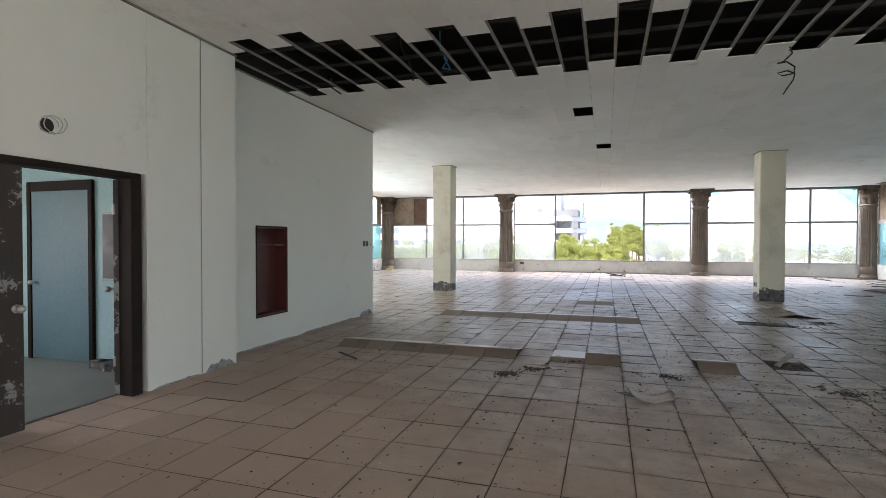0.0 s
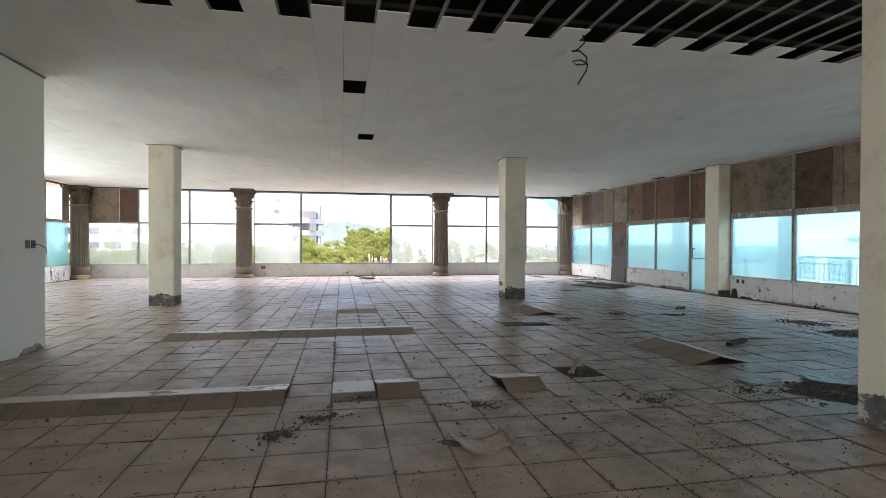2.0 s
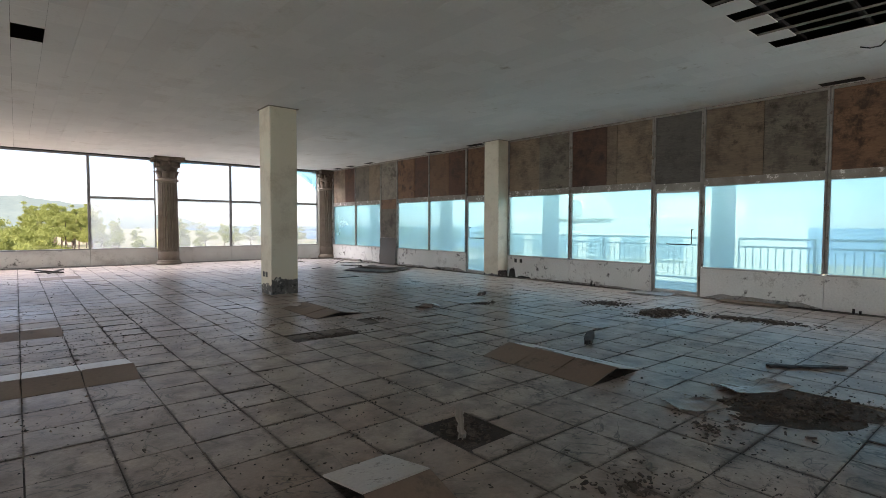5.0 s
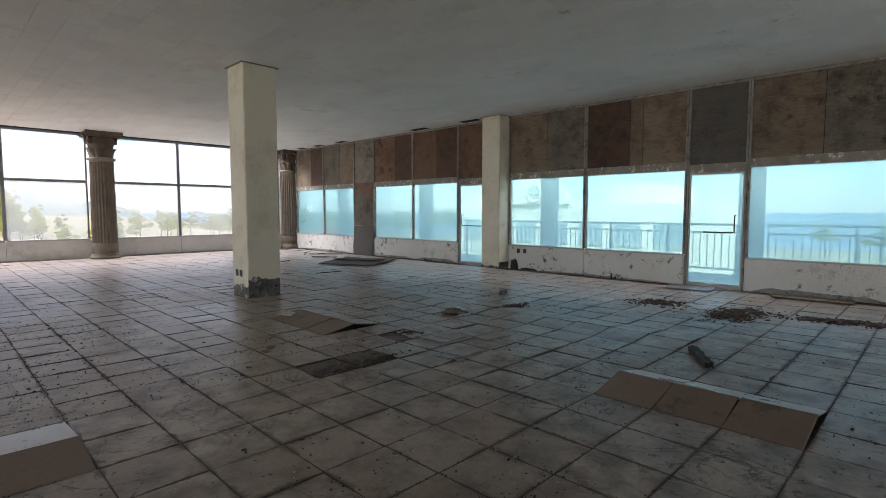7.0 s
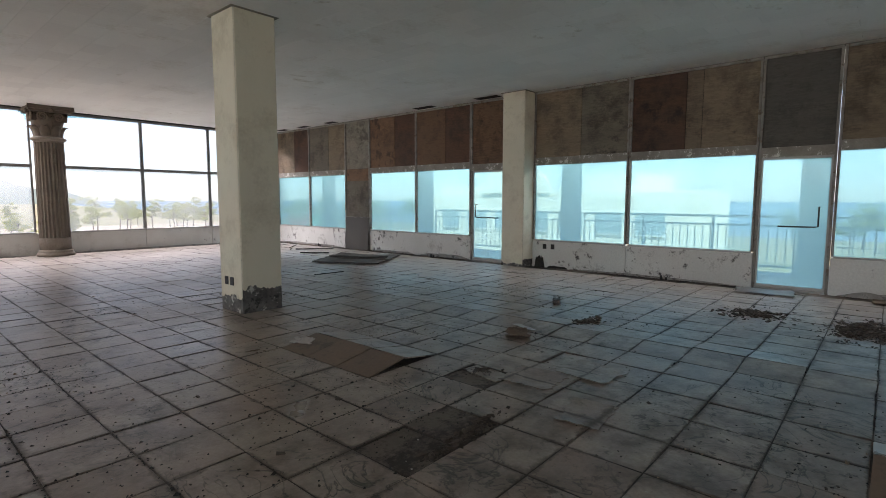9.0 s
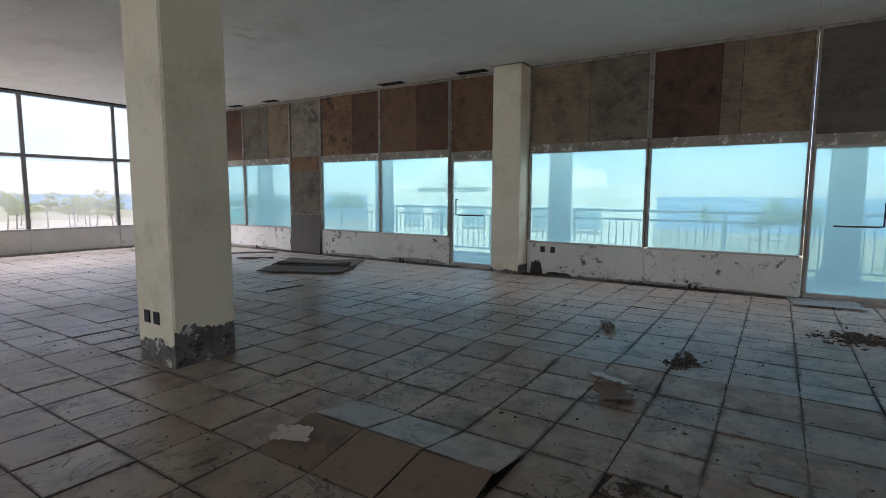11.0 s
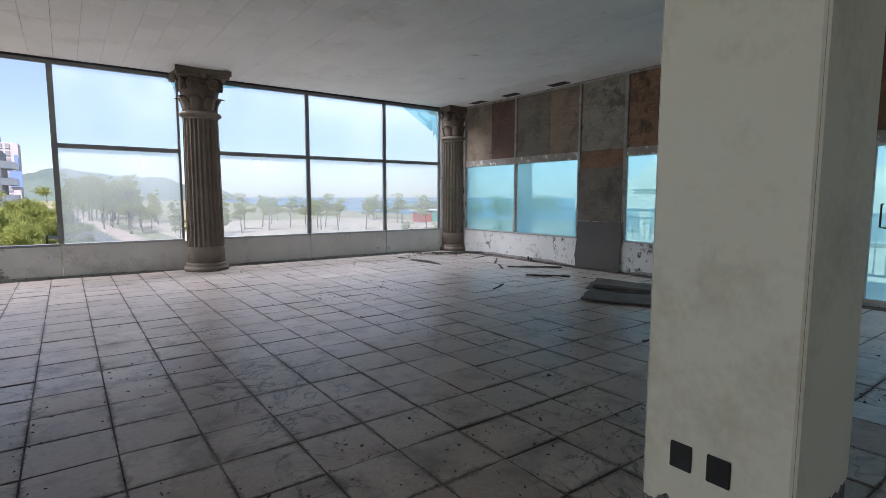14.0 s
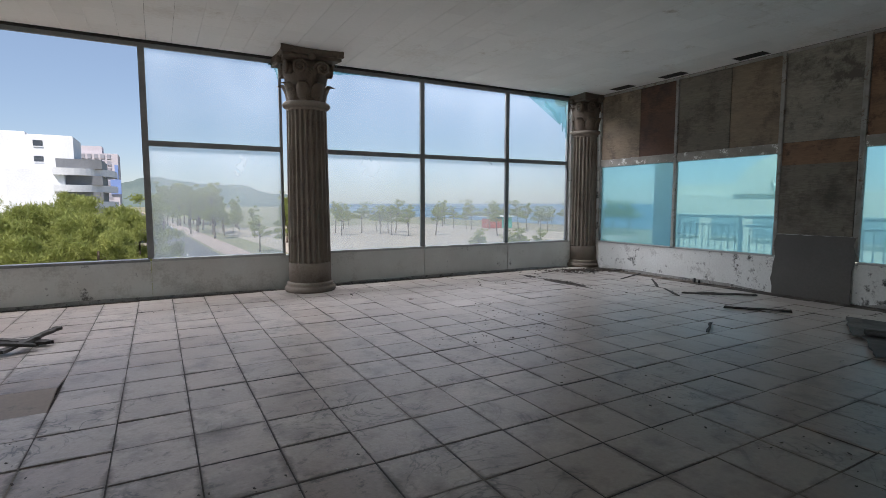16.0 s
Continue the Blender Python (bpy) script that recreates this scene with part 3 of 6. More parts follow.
def east_bay(k, y0, y1, door, boards):
    w = empty("window_%d" % (20 + k), "blue-tinted balcony window with weathered boards above", "window", "", "structure")
    x0, x1 = EAST + 0.02, EAST + 0.08
    boxes("post", [(EAST - 0.012, x1, y0 - 0.035, y0, SILL if door != 1 else 0, CEIL - 0.004)], M_POST, w, "", 0.004)
    boxes("post", [(EAST - 0.012, x1, y1, y1 + 0.035, SILL if door != 1 else 0, CEIL - 0.004)], M_POST, w, "", 0.004)
    head = HEAD if door != 1 else 2.20
    if door != 2:
        boxes("lintel", [(EAST - 0.006, x1, y0, y1, head, head + 0.16)], M_LINTEL, w, "flaking painted lintel strip", 0.004)
    boxes("top_rail", [(EAST - 0.004, x1, y0, y1, CEIL - 0.05, CEIL - 0.004)], M_POST, w, "", 0.004)
    # Unseen near-black panel added behind the boards to stop slits of daylight.
    boxes("light_stop", [(x0 + 0.024, x0 + 0.034, y0 - 0.03, y1 + 0.03, head + 0.05 if door != 2 else 0.97, CEIL)], M_VOID, w)
    ya = y1
    for share, m in boards:
        yb = ya - share * (y1 - y0)
        boxes("board", [(x0, x0 + 0.018, yb + 0.004, ya - 0.004, head + 0.162 if door != 2 else 2.42, CEIL - 0.052)], m, w, "", 0.003)
        ya = yb
    if door == 0:
        boxes("sill", [(EAST - 0.02, x1, y0, y1, SILL - 0.03, SILL)], M_FRAME, w, "", 0.004)
        g = boxes("pane", [(EAST + 0.05, EAST + 0.056, y0, y1, SILL, HEAD)], M_CYAN, w)
        g.visible_shadow = False
    if door == 2:
        # Pale line of the leaning sheet's top edge, added as a strip.
        boxes("sheet_edge", [(EAST - 0.016, x0 - 0.013, y0 + 0.01, y1 - 0.01, 0.955, 0.97)], M_FRAME, w, "thin pale strip along the leaning sheet's top edge")
        boxes("board", [(x0, x0 + 0.015, y0, y1, 2.02, 2.415)], B_ORANGE, w, "", 0.003)
        boxes("board", [(x0 - 0.03, x0 - 0.012, y0 + 0.01, y1 - 0.01, 0.93, 2.06)], B_GREY, w, "", 0.003)
    return w


def glass_door(y0, y1):
    d = empty("glass_door", "blue-tinted glass balcony door with black handle", "door", "balcony doors")
    x0, x1 = EAST + 0.02, EAST + 0.07
    boxes("frame", [(x0, x1, y0, y0 + 0.03, 0.02, 2.20), (x0, x1, y1 - 0.03, y1, 0.02, 2.20),
                    (x0, x1, y0 + 0.03, y1 - 0.03, 2.16, 2.20), (x0, x1, y0 + 0.03, y1 - 0.03, 0.02, 0.07)], M_FRAME, d, "", 0.004)
    g = boxes("pane", [(EAST + 0.04, EAST + 0.05, y0 + 0.03, y1 - 0.03, 0.07, 2.16)], M_CYAN, d, "cyan film glass")
    g.visible_shadow = False
    bm = bmesh.new()
    yh, step, ye = (y0 + 0.14, 0.06, y1 - 0.3) if y0 < 11 else (y1 - 0.14, -0.06, y0 + 0.3)
    tube(bm, [(x0 + 0.02, yh, 1.38), (x0 - 0.05, yh, 1.38), (x0 - 0.05, yh, 1.07), (x0 - 0.05, yh + step, 1.06), (x0 - 0.05, ye, 1.06), (x0 + 0.02, ye, 1.06)], 0.012)
    part("handle", bm, M_BLACK, d, "black push bar handle", True)
    structure("threshold", [(EAST - 0.02, EAST + 0.15, y0, y1, -0.02, 0.016)], M_FRAME, "worn metal door threshold")


for k, (y0, y1, door, boards) in enumerate(EBAYS):
    east_bay(k, y0, y1, door, boards)
    if door == 1:
        glass_door(y0, y1)

# ---- west wall of the far wing and the return wall ----
structure("wall_west", [(WEST - 0.15, WEST, 10.07, FAR, -0.02, SILL - 0.03), (WEST - 0.15, WEST, 10.07, 11.0, SILL - 0.03, CEIL)], M_DADO, "low white painted wall of the far wing", 0.006)
for k, (y0, y1) in enumerate(((11.05, 21.5), (21.6, 23.5), (23.6, 25.3))):
    w = empty("window_%d" % (40 + k), "blue-tinted window with torn boards above", "window", "", "structure")
    boxes("post", [(WEST - 0.08, WEST + 0.01, y0 - 0.05, y0, SILL, CEIL)], M_POST, w)
    boxes("lintel", [(WEST - 0.08, WEST + 0.006, y0, y1, 2.3, 2.42)], M_POST, w)
    g = boxes("pane", [(WEST - 0.06, WEST - 0.05, y0, y1, SILL, 2.3)], M_CYAN, w)
    g.visible_shadow = False
    if k == 1:
        boxes("board", [(WEST - 0.04, WEST - 0.02, y0, y1, 2.42, CEIL)], B_TAN, w)
    elif k == 2:
        boxes("board", [(WEST - 0.04, WEST - 0.02, y1 - 0.5, y1, 2.42, CEIL)], B_TAN, w)
structure("wall_return", [(WEST - 0.15, -4.972, 9.87, 10.07, -0.02, CEIL + 0.01)], M_WALL, "white plaster return wall")
structure("wall_south", [(-4.6, EAST, BACK - 0.15, BACK, -0.02, SILL), (-4.6, EAST, BACK - 0.15, BACK, 3.8, CEIL + 0.01)], M_WALL, "plain plaster wall behind")

# ---- west inner wall with recess and door opening ----
structure("wall_inner", [(-4.97, -4.77, 5.434, 6.236, -0.02, CEIL), (-4.97, -4.77, 6.954, 10.07, -0.02, CEIL),
                         (-4.97, -4.77, 6.236, 6.954, -0.02, 0.446), (-4.97, -4.77, 6.236, 6.954, 1.744, CEIL)], M_WALL, "off-white plaster wall with a recess")
structure("wall_doorside", [(-4.65, -4.45, 4.12, 4.838, -0.02, CEIL), (-4.97, -4.45, 4.842, 5.43, -0.02, CEIL), (-4.65, -4.45, BACK, 2.02, -0.02, CEIL),
                            (-4.65, -4.45, 2.02, 4.12, 2.21, CEIL)], M_WALL, "off-white plaster wall around the double door", 0.006)

structure("trim", [(-4.768, -4.745, 5.436, 10.07, CEIL - 0.022, CEIL - 0.003), (-4.448, -4.425, BACK, 5.43, CEIL - 0.022, CEIL - 0.003)], M_TRIM, "thin brown strip painting the shadow gap under the ceiling")
# Wall above the ceiling takes the void's painted dark instead of white plaster.
structure("wall_void", [(-4.97, -4.775, 4.9, 10.07, CEIL + 0.012, 4.75), (-4.97, -4.455, BACK, 4.9, CEIL + 0.012, 4.75)], M_VOID, "masonry above the ceiling, coloured near black for shade")


def pillar(name, x0, y0, seed, low, label, top=CEIL, w=0.58):
    """Square pier: concrete core, plaster skin broken away along the foot."""
    p = empty(name, label, "pillar", "square pillars", "", (x0 + w / 2, y0 + w / 2, 0))
    bm = bmesh.new()
    h = w / 2 - 0.008
    box(bm, -h, h, -h, h, -0.012, top)
    part("core", bm, M_CONC, p, "bare grey concrete core at the foot")
    bm = bmesh.new()
    n = 70
    r = 0.018
    ring = []
    for s in range(4):
        c, sn = (1, 0, -1, 0)[s], (0, 1, 0, -1)[s]
        for k in range(n):
            u = -w / 2 + r * 0.5 + (w - r) * k / (n - 1)
            inset = r * 0.45 if k in (0, n - 1) else 0.0
            vx, vy = (w / 2 - inset), u
            ring.append((c * vx - sn * vy, sn * vx + c * vy, s, k))
    lo_v, hi_v = [], []
    for x, y, s, k in ring:
        nn = 0.085 * noise.noise(Vector((x * 5 + seed * 7.3, y * 5, seed))) + 0.03 * noise.fractal(Vector((x * 22, y * 22, seed)), 1.0, 2.0, 4)
        zb = max(0.02, low[s] + nn)
        lo_v.append(bm.verts.new((x, y, zb)))
        hi_v.append(bm.verts.new((x, y, top)))
    N = len(ring)
    inner = [bm.verts.new((v.co.x * 0.965, v.co.y * 0.965, v.co.z + 0.004)) for v in lo_v]
    for k in range(N):
        bm.faces.new((lo_v[k], lo_v[(k + 1) % N], hi_v[(k + 1) % N], hi_v[k]))
        bm.faces.new((inner[k], inner[(k + 1) % N], lo_v[(k + 1) % N], lo_v[k]))
    part("plaster", bm, M_CREAM, p, "cream painted plaster, smudged")
    q = w / 2 + 0.035
    # Flange at the pillar top; its dark colour carries the shadow line.
    boxes("collar", [(-q, q, -q, q, top - 0.014, top - 0.003)], M_TRIM, p, "thin trim against the ceiling, coloured dark as a shadow line")
    return p


pillar("pillar", 3.74, 15.09, 1, (0.24, 0.24, 0.20, 0.30), "cream square pillar with plaster fallen off its foot")
pillar("pillar", -5.14, 15.15, 2, (0.22, 0.2, 0.24, 0.24), "cream square pillar with plaster fallen off its foot")
pillar("pillar", 3.74, 4.82, 3, (0.22, 0.26, 0.22, 0.2), "cream square pillar with plaster fallen off its foot")
pillar("wall_pillar", 10.22, 14.95, 4, (0.03, 0.05, 0.08, 0.20), "cream pillar against the balcony wall, mouldy foot")

# ---- side room behind the double door ----
structure("wall_room_north", [(-8.6, -7.22, 4.85, 5.0, -0.02, 3.0), (-6.10, -4.652, 4.85, 5.0, -0.02, 3.0), (-7.22, -6.10, 4.85, 5.0, 2.28, 3.0)], M_TEAL, "pale teal wall of the side room")
structure("wall_room_west", [(-8.75, -8.6, -0.5, 5.0, -0.02, 0.8), (-8.75, -8.6, -0.5, 0.6, 0.8, 3.0), (-8.75, -8.6, 3.6, 5.0, 0.8, 3.0), (-8.75, -8.6, 0.6, 3.6, 2.3, 3.0)], M_TEAL, "pale teal wall with a window opening")
structure("wall_room_south", [(-8.75, -4.65, -0.65, -0.5, -0.02, 3.0)], M_TEAL, "pale teal wall")
structure("ceiling_room", [(-8.75, -4.652, -0.65, 5.0, 3.0, 3.1)], M_CEIL, "flat white ceiling of the side room")
structure("floor_room", [(-8.75, -4.70, -0.65, 4.85, -0.30, 0.0)], M_CONC_FLOOR, "bare grey screed floor of the side room")
d = empty("room_door", "closed grey-blue flush door in a dark frame", "door", "", "", (-6.66, 4.85, 0))
boxes("leaf", [(-0.50, 0.50, -0.03, 0.01, 0.01, 2.18)], M_DOOR_GREY, d, "", 0.003)
boxes("frame", [(-0.57, -0.502, -0.045, 0.03, 0, 2.30), (0.502, 0.57, -0.045, 0.03, 0, 2.30), (-0.502, 0.502, -0.045, 0.03, 2.175, 2.30)], M_DARK_BROWN, d, "", 0.004)
bm = bmesh.new()
bmesh.ops.create_uvsphere(bm, u_segments=14, v_segments=8, radius=0.03, matrix=pose(-0.44, -0.09, 1.0))
tube(bm, [(-0.44, 0, 1.0), (-0.44, -0.07, 1.0)], 0.012)
part("knob", bm, M_STEEL, d, "dull steel door knob", True)
nb = empty("wall_cabinet", "dark shallow wall cabinet on the teal wall", "cabinet", "", "", (-5.66, 4.85, 1.47))
boxes("body", [(-0.23, 0.23, -0.07, 0.0, -0.42, 0.42)], M_FRAME_DK, nb, "", 0.005)
boxes("door", [(-0.20, 0.20, -0.085, -0.071, -0.39, 0.39)], M_BLACK, nb, "", 0.003)
bm = bmesh.new()
for k in range(7):
    box(bm, -0.1, 0.1, -0.07, 0.07, 0, 0.09, pose(-5.85 + 0.1 * k, 4.72 + 0.04 * math.sin(k * 2), 0.0, 0, 0, k * 37))
tagged(new("rubble", mesh_of("rubble", bm, M_CONC)), "broken grey concrete lumps along the wall", "rubble", "", "stuff")

# ---- double door ----
fr = empty("door_1", "dark brown wooden frame of a double door", "door frame", "", "structure", (-4.55, 3.0, 0))
boxes("jamb", [(-0.10, 0.105, 0.93, 1.05, 0.0, 2.21)], M_DARK_BROWN, fr, "", 0.006)
boxes("jamb", [(-0.10, 0.105, -0.98, -0.90, 0.0, 2.21)], M_DARK_BROWN, fr, "", 0.006)
boxes("head", [(-0.10, 0.105, -0.90, 0.93, 2.15, 2.21)], M_DARK_BROWN, fr, "", 0.006)


def door_leaf(label, at, turn):
    d = empty("door_leaf", label, "door", "double door leaves", "", at)
    d.rotation_euler.z = radians(turn)
    boxes("panel", [(-0.022, 0.022, -0.86, 0.0, 0.012, 2.14)], M_RUST_DOOR, d, "peeling dark brown paint", 0.004)
    bm = bmesh.new()
    for s in (-1, 1):
        tube(bm, [(0, -0.80, 1.0), (s * 0.07, -0.80, 1.0)], 0.012, 10)
        bmesh.ops.create_uvsphere(bm, u_segments=16, v_segments=10, radius=0.034, matrix=pose(s * 0.085, -0.80, 1.0))
        bmesh.ops.create_cone(bm, segments=16, cap_ends=True, radius1=0.036, radius2=0.03, depth=0.012, matrix=pose(s * 0.028, -0.80, 1.0, 0, 90, 0))
    part("knob", bm, M_STEEL, d, "dull steel round knob", True)
    for z in (0.3, 1.8):
        bm = bmesh.new()
        tube(bm, [(0.02, 0.0, z), (0.02, 0.0, z + 0.1)], 0.012)
        part("hinge", bm, M_STEEL, d)
    return d


door_leaf("closed leaf of a double door, dark paint peeling to grey", (-4.50, 2.11, 0), 180)
door_leaf("leaf of the double door standing open into the room", (-4.62, 3.91, 0), -130.3)

# ---- recessed hose cabinet in the wall ----
c = empty("recessed_cabinet", "empty oxblood-painted hose cabinet recessed into the wall", "cabinet", "", "", (-4.77, 6.595, 0.446))
boxes("back", [(-0.19, -0.175, -0.355, 0.355, 0, 1.296)], M_NICHE, c)
boxes("side", [(-0.175, 0.006, -0.357, -0.342, 0, 1.296)], M_NICHE, c)
boxes("side", [(-0.175, 0.006, 0.342, 0.357, 0, 1.296)], M_NICHE, c)
boxes("bottom", [(-0.175, 0.006, -0.342, 0.342, 0, 0.015)], M_NICHE, c)
boxes("top", [(-0.175, 0.006, -0.342, 0.342, 1.281, 1.296)], M_NICHE, c)
boxes("shelf", [(-0.175, -0.03, -0.342, 0.342, 1.02, 1.04)], M_NICHE, c, "thin shelf under the top")
boxes("trim", [(0.0, 0.012, -0.375, -0.357, -0.018, 1.314), (0.0, 0.012, 0.357, 0.375, -0.018, 1.314), (0.0, 0.012, -0.357, 0.357, 1.296, 1.314), (0.0, 0.012, -0.357, 0.357, -0.018, 0.0)], M_DARK_BROWN, c)


# ---- sockets, wires ----
def socket_pair(at, turn, label="pair of black empty wall sockets", gap=0.14, wire=False):
    s = empty("wall_socket", label, "socket", "wall sockets", "", at)
    s.rotation_euler.z = radians(turn)
    for u in (-gap / 2, gap / 2):
        boxes("box", [(-0.003, 0.008, u - 0.045, u + 0.045, -0.055, 0.055)], M_BLACK, s, "", 0.003)
    if wire:
        bm = bmesh.new()
        tube(bm, [(0.0, 0.05, 0), (0.06, 0.12, -0.01), (0.08, 0.22, -0.06), (0.05, 0.30, -0.12), (0.02, 0.34, -0.05)], 0.006, 6)
        part("wire", bm, M_BLACK, s, "loose black wire", True)
    return s


socket_pair((3.738, 15.42, 0.41), 180, gap=0.15)
socket_pair((-4.05, 25.898, 0.42), -90, "black socket box with a loose plug on the parapet", 0.1)
socket_pair((-4.768, 9.72, 1.48), 0, "two black sockets with loose wires on the wall", 0.13, True)
socket_pair((10.598, 14.52, 0.46), 180, "pair of black sockets in the mouldy wall", 0.2)
h = empty("wall_hole", "round cable hole with a coil of grey wire", "cable outlet", "", "", (-4.449, 3.14, 2.50))
bm = bmesh.new()
bmesh.ops.create_cone(bm, segments=20, cap_ends=True, radius1=0.06, radius2=0.06, depth=0.006, matrix=pose(0.002, 0, 0, 0, 90, 0))
part("hole", bm, M_BLACK, h)
bm = bmesh.new()
tube(bm, [(0.02 + 0.004 * k, 0.085 * math.cos(k * 0.5) * (1 + 0.1 * math.sin(k)), 0.075 * math.sin(k * 0.5)) for k in range(28)], 0.004, 6)
part("coil", bm, M_STEEL, h, "loose coil of grey wire", True)
structure("wall_crack", [(-4.449, -4.4465, 4.845, 4.851, 0.0, 3.86)], M_FRAME_DK, "thin upright joint in the plaster")

# ---- torn ceiling: furring bars and hanging wires ----
for i in range(-15, 24):
    x = 0.08 + i * PITCH_X
    if not -4.74 < x < 7.7:
        continue
    bm = bmesh.new()
    wob = 0.01 * math.sin(i * 2.3)
    box(bm, x - 0.018, x + 0.018, 4.9, 7.6, CEIL + 0.014 + wob, CEIL + 0.034 + wob)
    ob = new("furring_bar", mesh_of("furring_bar", bm, M_BAR))
    tagged(ob, "thin dull metal furring bar of the torn ceiling", "ceiling bar", "furring bars")
for y in (5.6, 6.35, 7.05):
    bm = bmesh.new()
    box(bm, -4.77, 7.9, y - 0.02, y + 0.02, CEIL + 0.06, CEIL + 0.10)
    tagged(new("carrier_channel", mesh_of("carrier_channel", bm, M_VOID)), "dark steel carrier channel above the ceiling bars", "ceiling channel", "carrier channels")
bm = bmesh.new()
tube(bm, [(-4.6 + 0.5 * k, 6.2 + 0.25 * math.sin(k * 0.7), 4.25 + 0.05 * math.sin(k * 1.9)) for k in range(25)], 0.07, 10)
tagged(new("ceiling_pipe", mesh_of("ceiling_pipe", bm, M_VOID, True)), "sagging dark pipe inside the torn ceiling", "pipe")


def hanging_wire(name, pts, r, m, label):
    bm = bmesh.new()
    tube(bm, pts, r, 6)
    return tagged(new(name, mesh_of(name, bm, m, True)), label, "wire", "hanging wires")


loop = [(2.03, 7.15, 4.0), (2.05, 7.15, 3.86), (2.08, 7.16, 3.78), (2.0, 7.18, 3.70), (1.93, 7.18, 3.68), (2.03, 7.18, 3.69), (2.11, 7.17, 3.62), (2.10, 7.16, 3.54),
        (1.98, 7.15, 3.52), (1.92, 7.14, 3.55), (2.02, 7.13, 3.57), (2.10, 7.13, 3.53), (2.08, 7.12, 3.45), (2.02, 7.12, 3.36), (1.98, 7.12, 3.29)]
hanging_wire("hanging_wire", loop, 0.009, M_BLACK, "black wire curling down from the torn ceiling")
hanging_wire("hanging_wire", [(-2.6, 6.35, 4.76), (-2.6, 6.35, 4.1), (-2.55, 6.62, 3.9), (-2.5, 6.6, 3.78), (-2.53, 6.62, 3.72)], 0.012, M_BLACK, "black wire end hanging from the torn ceiling")
hanging_wire("hanging_wire", [(-4.0, 7.0, 4.0), (-3.95, 6.9, 3.84), (-3.9, 6.98, 3.80), (-3.86, 7.05, 3.77)], 0.012, M_BLACK, "black wire end hanging from the torn ceiling")
hanging_wire("hanging_wire", [(-2.1, 6.45, 4.76), (-2.1, 6.5, 4.05), (-2.02, 6.55, 3.92), (-2.1, 6.6, 3.84), (-2.0, 6.62, 3.82), (-2.05, 6.5, 3.95)], 0.012, M_BLUE, "frayed blue wire in the torn ceiling")
hanging_wire("hanging_wire", [(8.2, 6.2, 3.86), (8.1, 6.3, 3.70), (7.8, 6.35, 3.62), (7.6, 6.4, 3.60)], 0.008, M_BLACK, "black wire hanging at the end of the torn strip")
# Flat near-black plates draw the shaded gaps; the ceiling behind is whole.
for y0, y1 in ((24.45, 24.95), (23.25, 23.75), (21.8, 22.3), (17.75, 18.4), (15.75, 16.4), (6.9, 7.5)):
    structure("ceiling_gap", [(10.27, 10.50, y0, y1, CEIL - 0.006, CEIL - 0.003)], M_VOID, "near-black plate painting the dark of a missing ceiling strip")


# ---- fluted columns ----
def volute(bm, m, s):
    pts = []
    for k in range(26):
        a = k * 0.5
        r = 0.115 * (1 - k / 30)
        pts.append(m @ Vector((s * (r * math.cos(a)), 0.0, r * math.sin(a))))
    tube(bm, pts, 0.026, 7)
    bmesh.ops.create_cone(bm, segments=18, cap_ends=True, radius1=0.10, radius2=0.10, depth=0.09, matrix=m @ pose(0, 0.055, 0, 90, 0, 0))


def leaf(bm, a, z0, h, r0, curl, w):
    """One acanthus leaf that bends out at its tip."""
    rows = []
    for k in range(7):
        t = k / 6
        r = r0 + 0.03 * t + curl * t ** 3
        z = z0 + h * (t if t < 0.85 else 0.85 - (t - 0.85) * 0.6)
        ww = w * (0.55 + 0.6 * math.sin(math.pi * (0.15 + 0.75 * t))) * (1 - 0.55 * t ** 4)
        rows.append([Vector((r - 0.025 * abs(u) ** 2 + 0.01 * math.cos(u * 9), u * ww / 2, z)) for u in (-1, -0.5, 0, 0.5, 1)])
    rot = Matrix.Rotation(a, 4, 'Z')
    front = [[bm.verts.new(rot @ p) for p in r] for r in rows]
    back = [[bm.verts.new(rot @ (p - Vector((0.03, 0, 0)))) for p in r] for r in rows]
    for g in (front, back):
        for x, y in zip(g, g[1:]):
            for k in range(4):
                bm.faces.new((x[k], x[k + 1], y[k + 1], y[k]))
    for e in (0, 4):
        for k in range(6):
            bm.faces.new((front[k][e], front[k + 1][e], back[k + 1][e], back[k][e]))
    for k in range(4):
        bm.faces.new((front[6][k], front[6][k + 1], back[6][k + 1], back[6][k]))


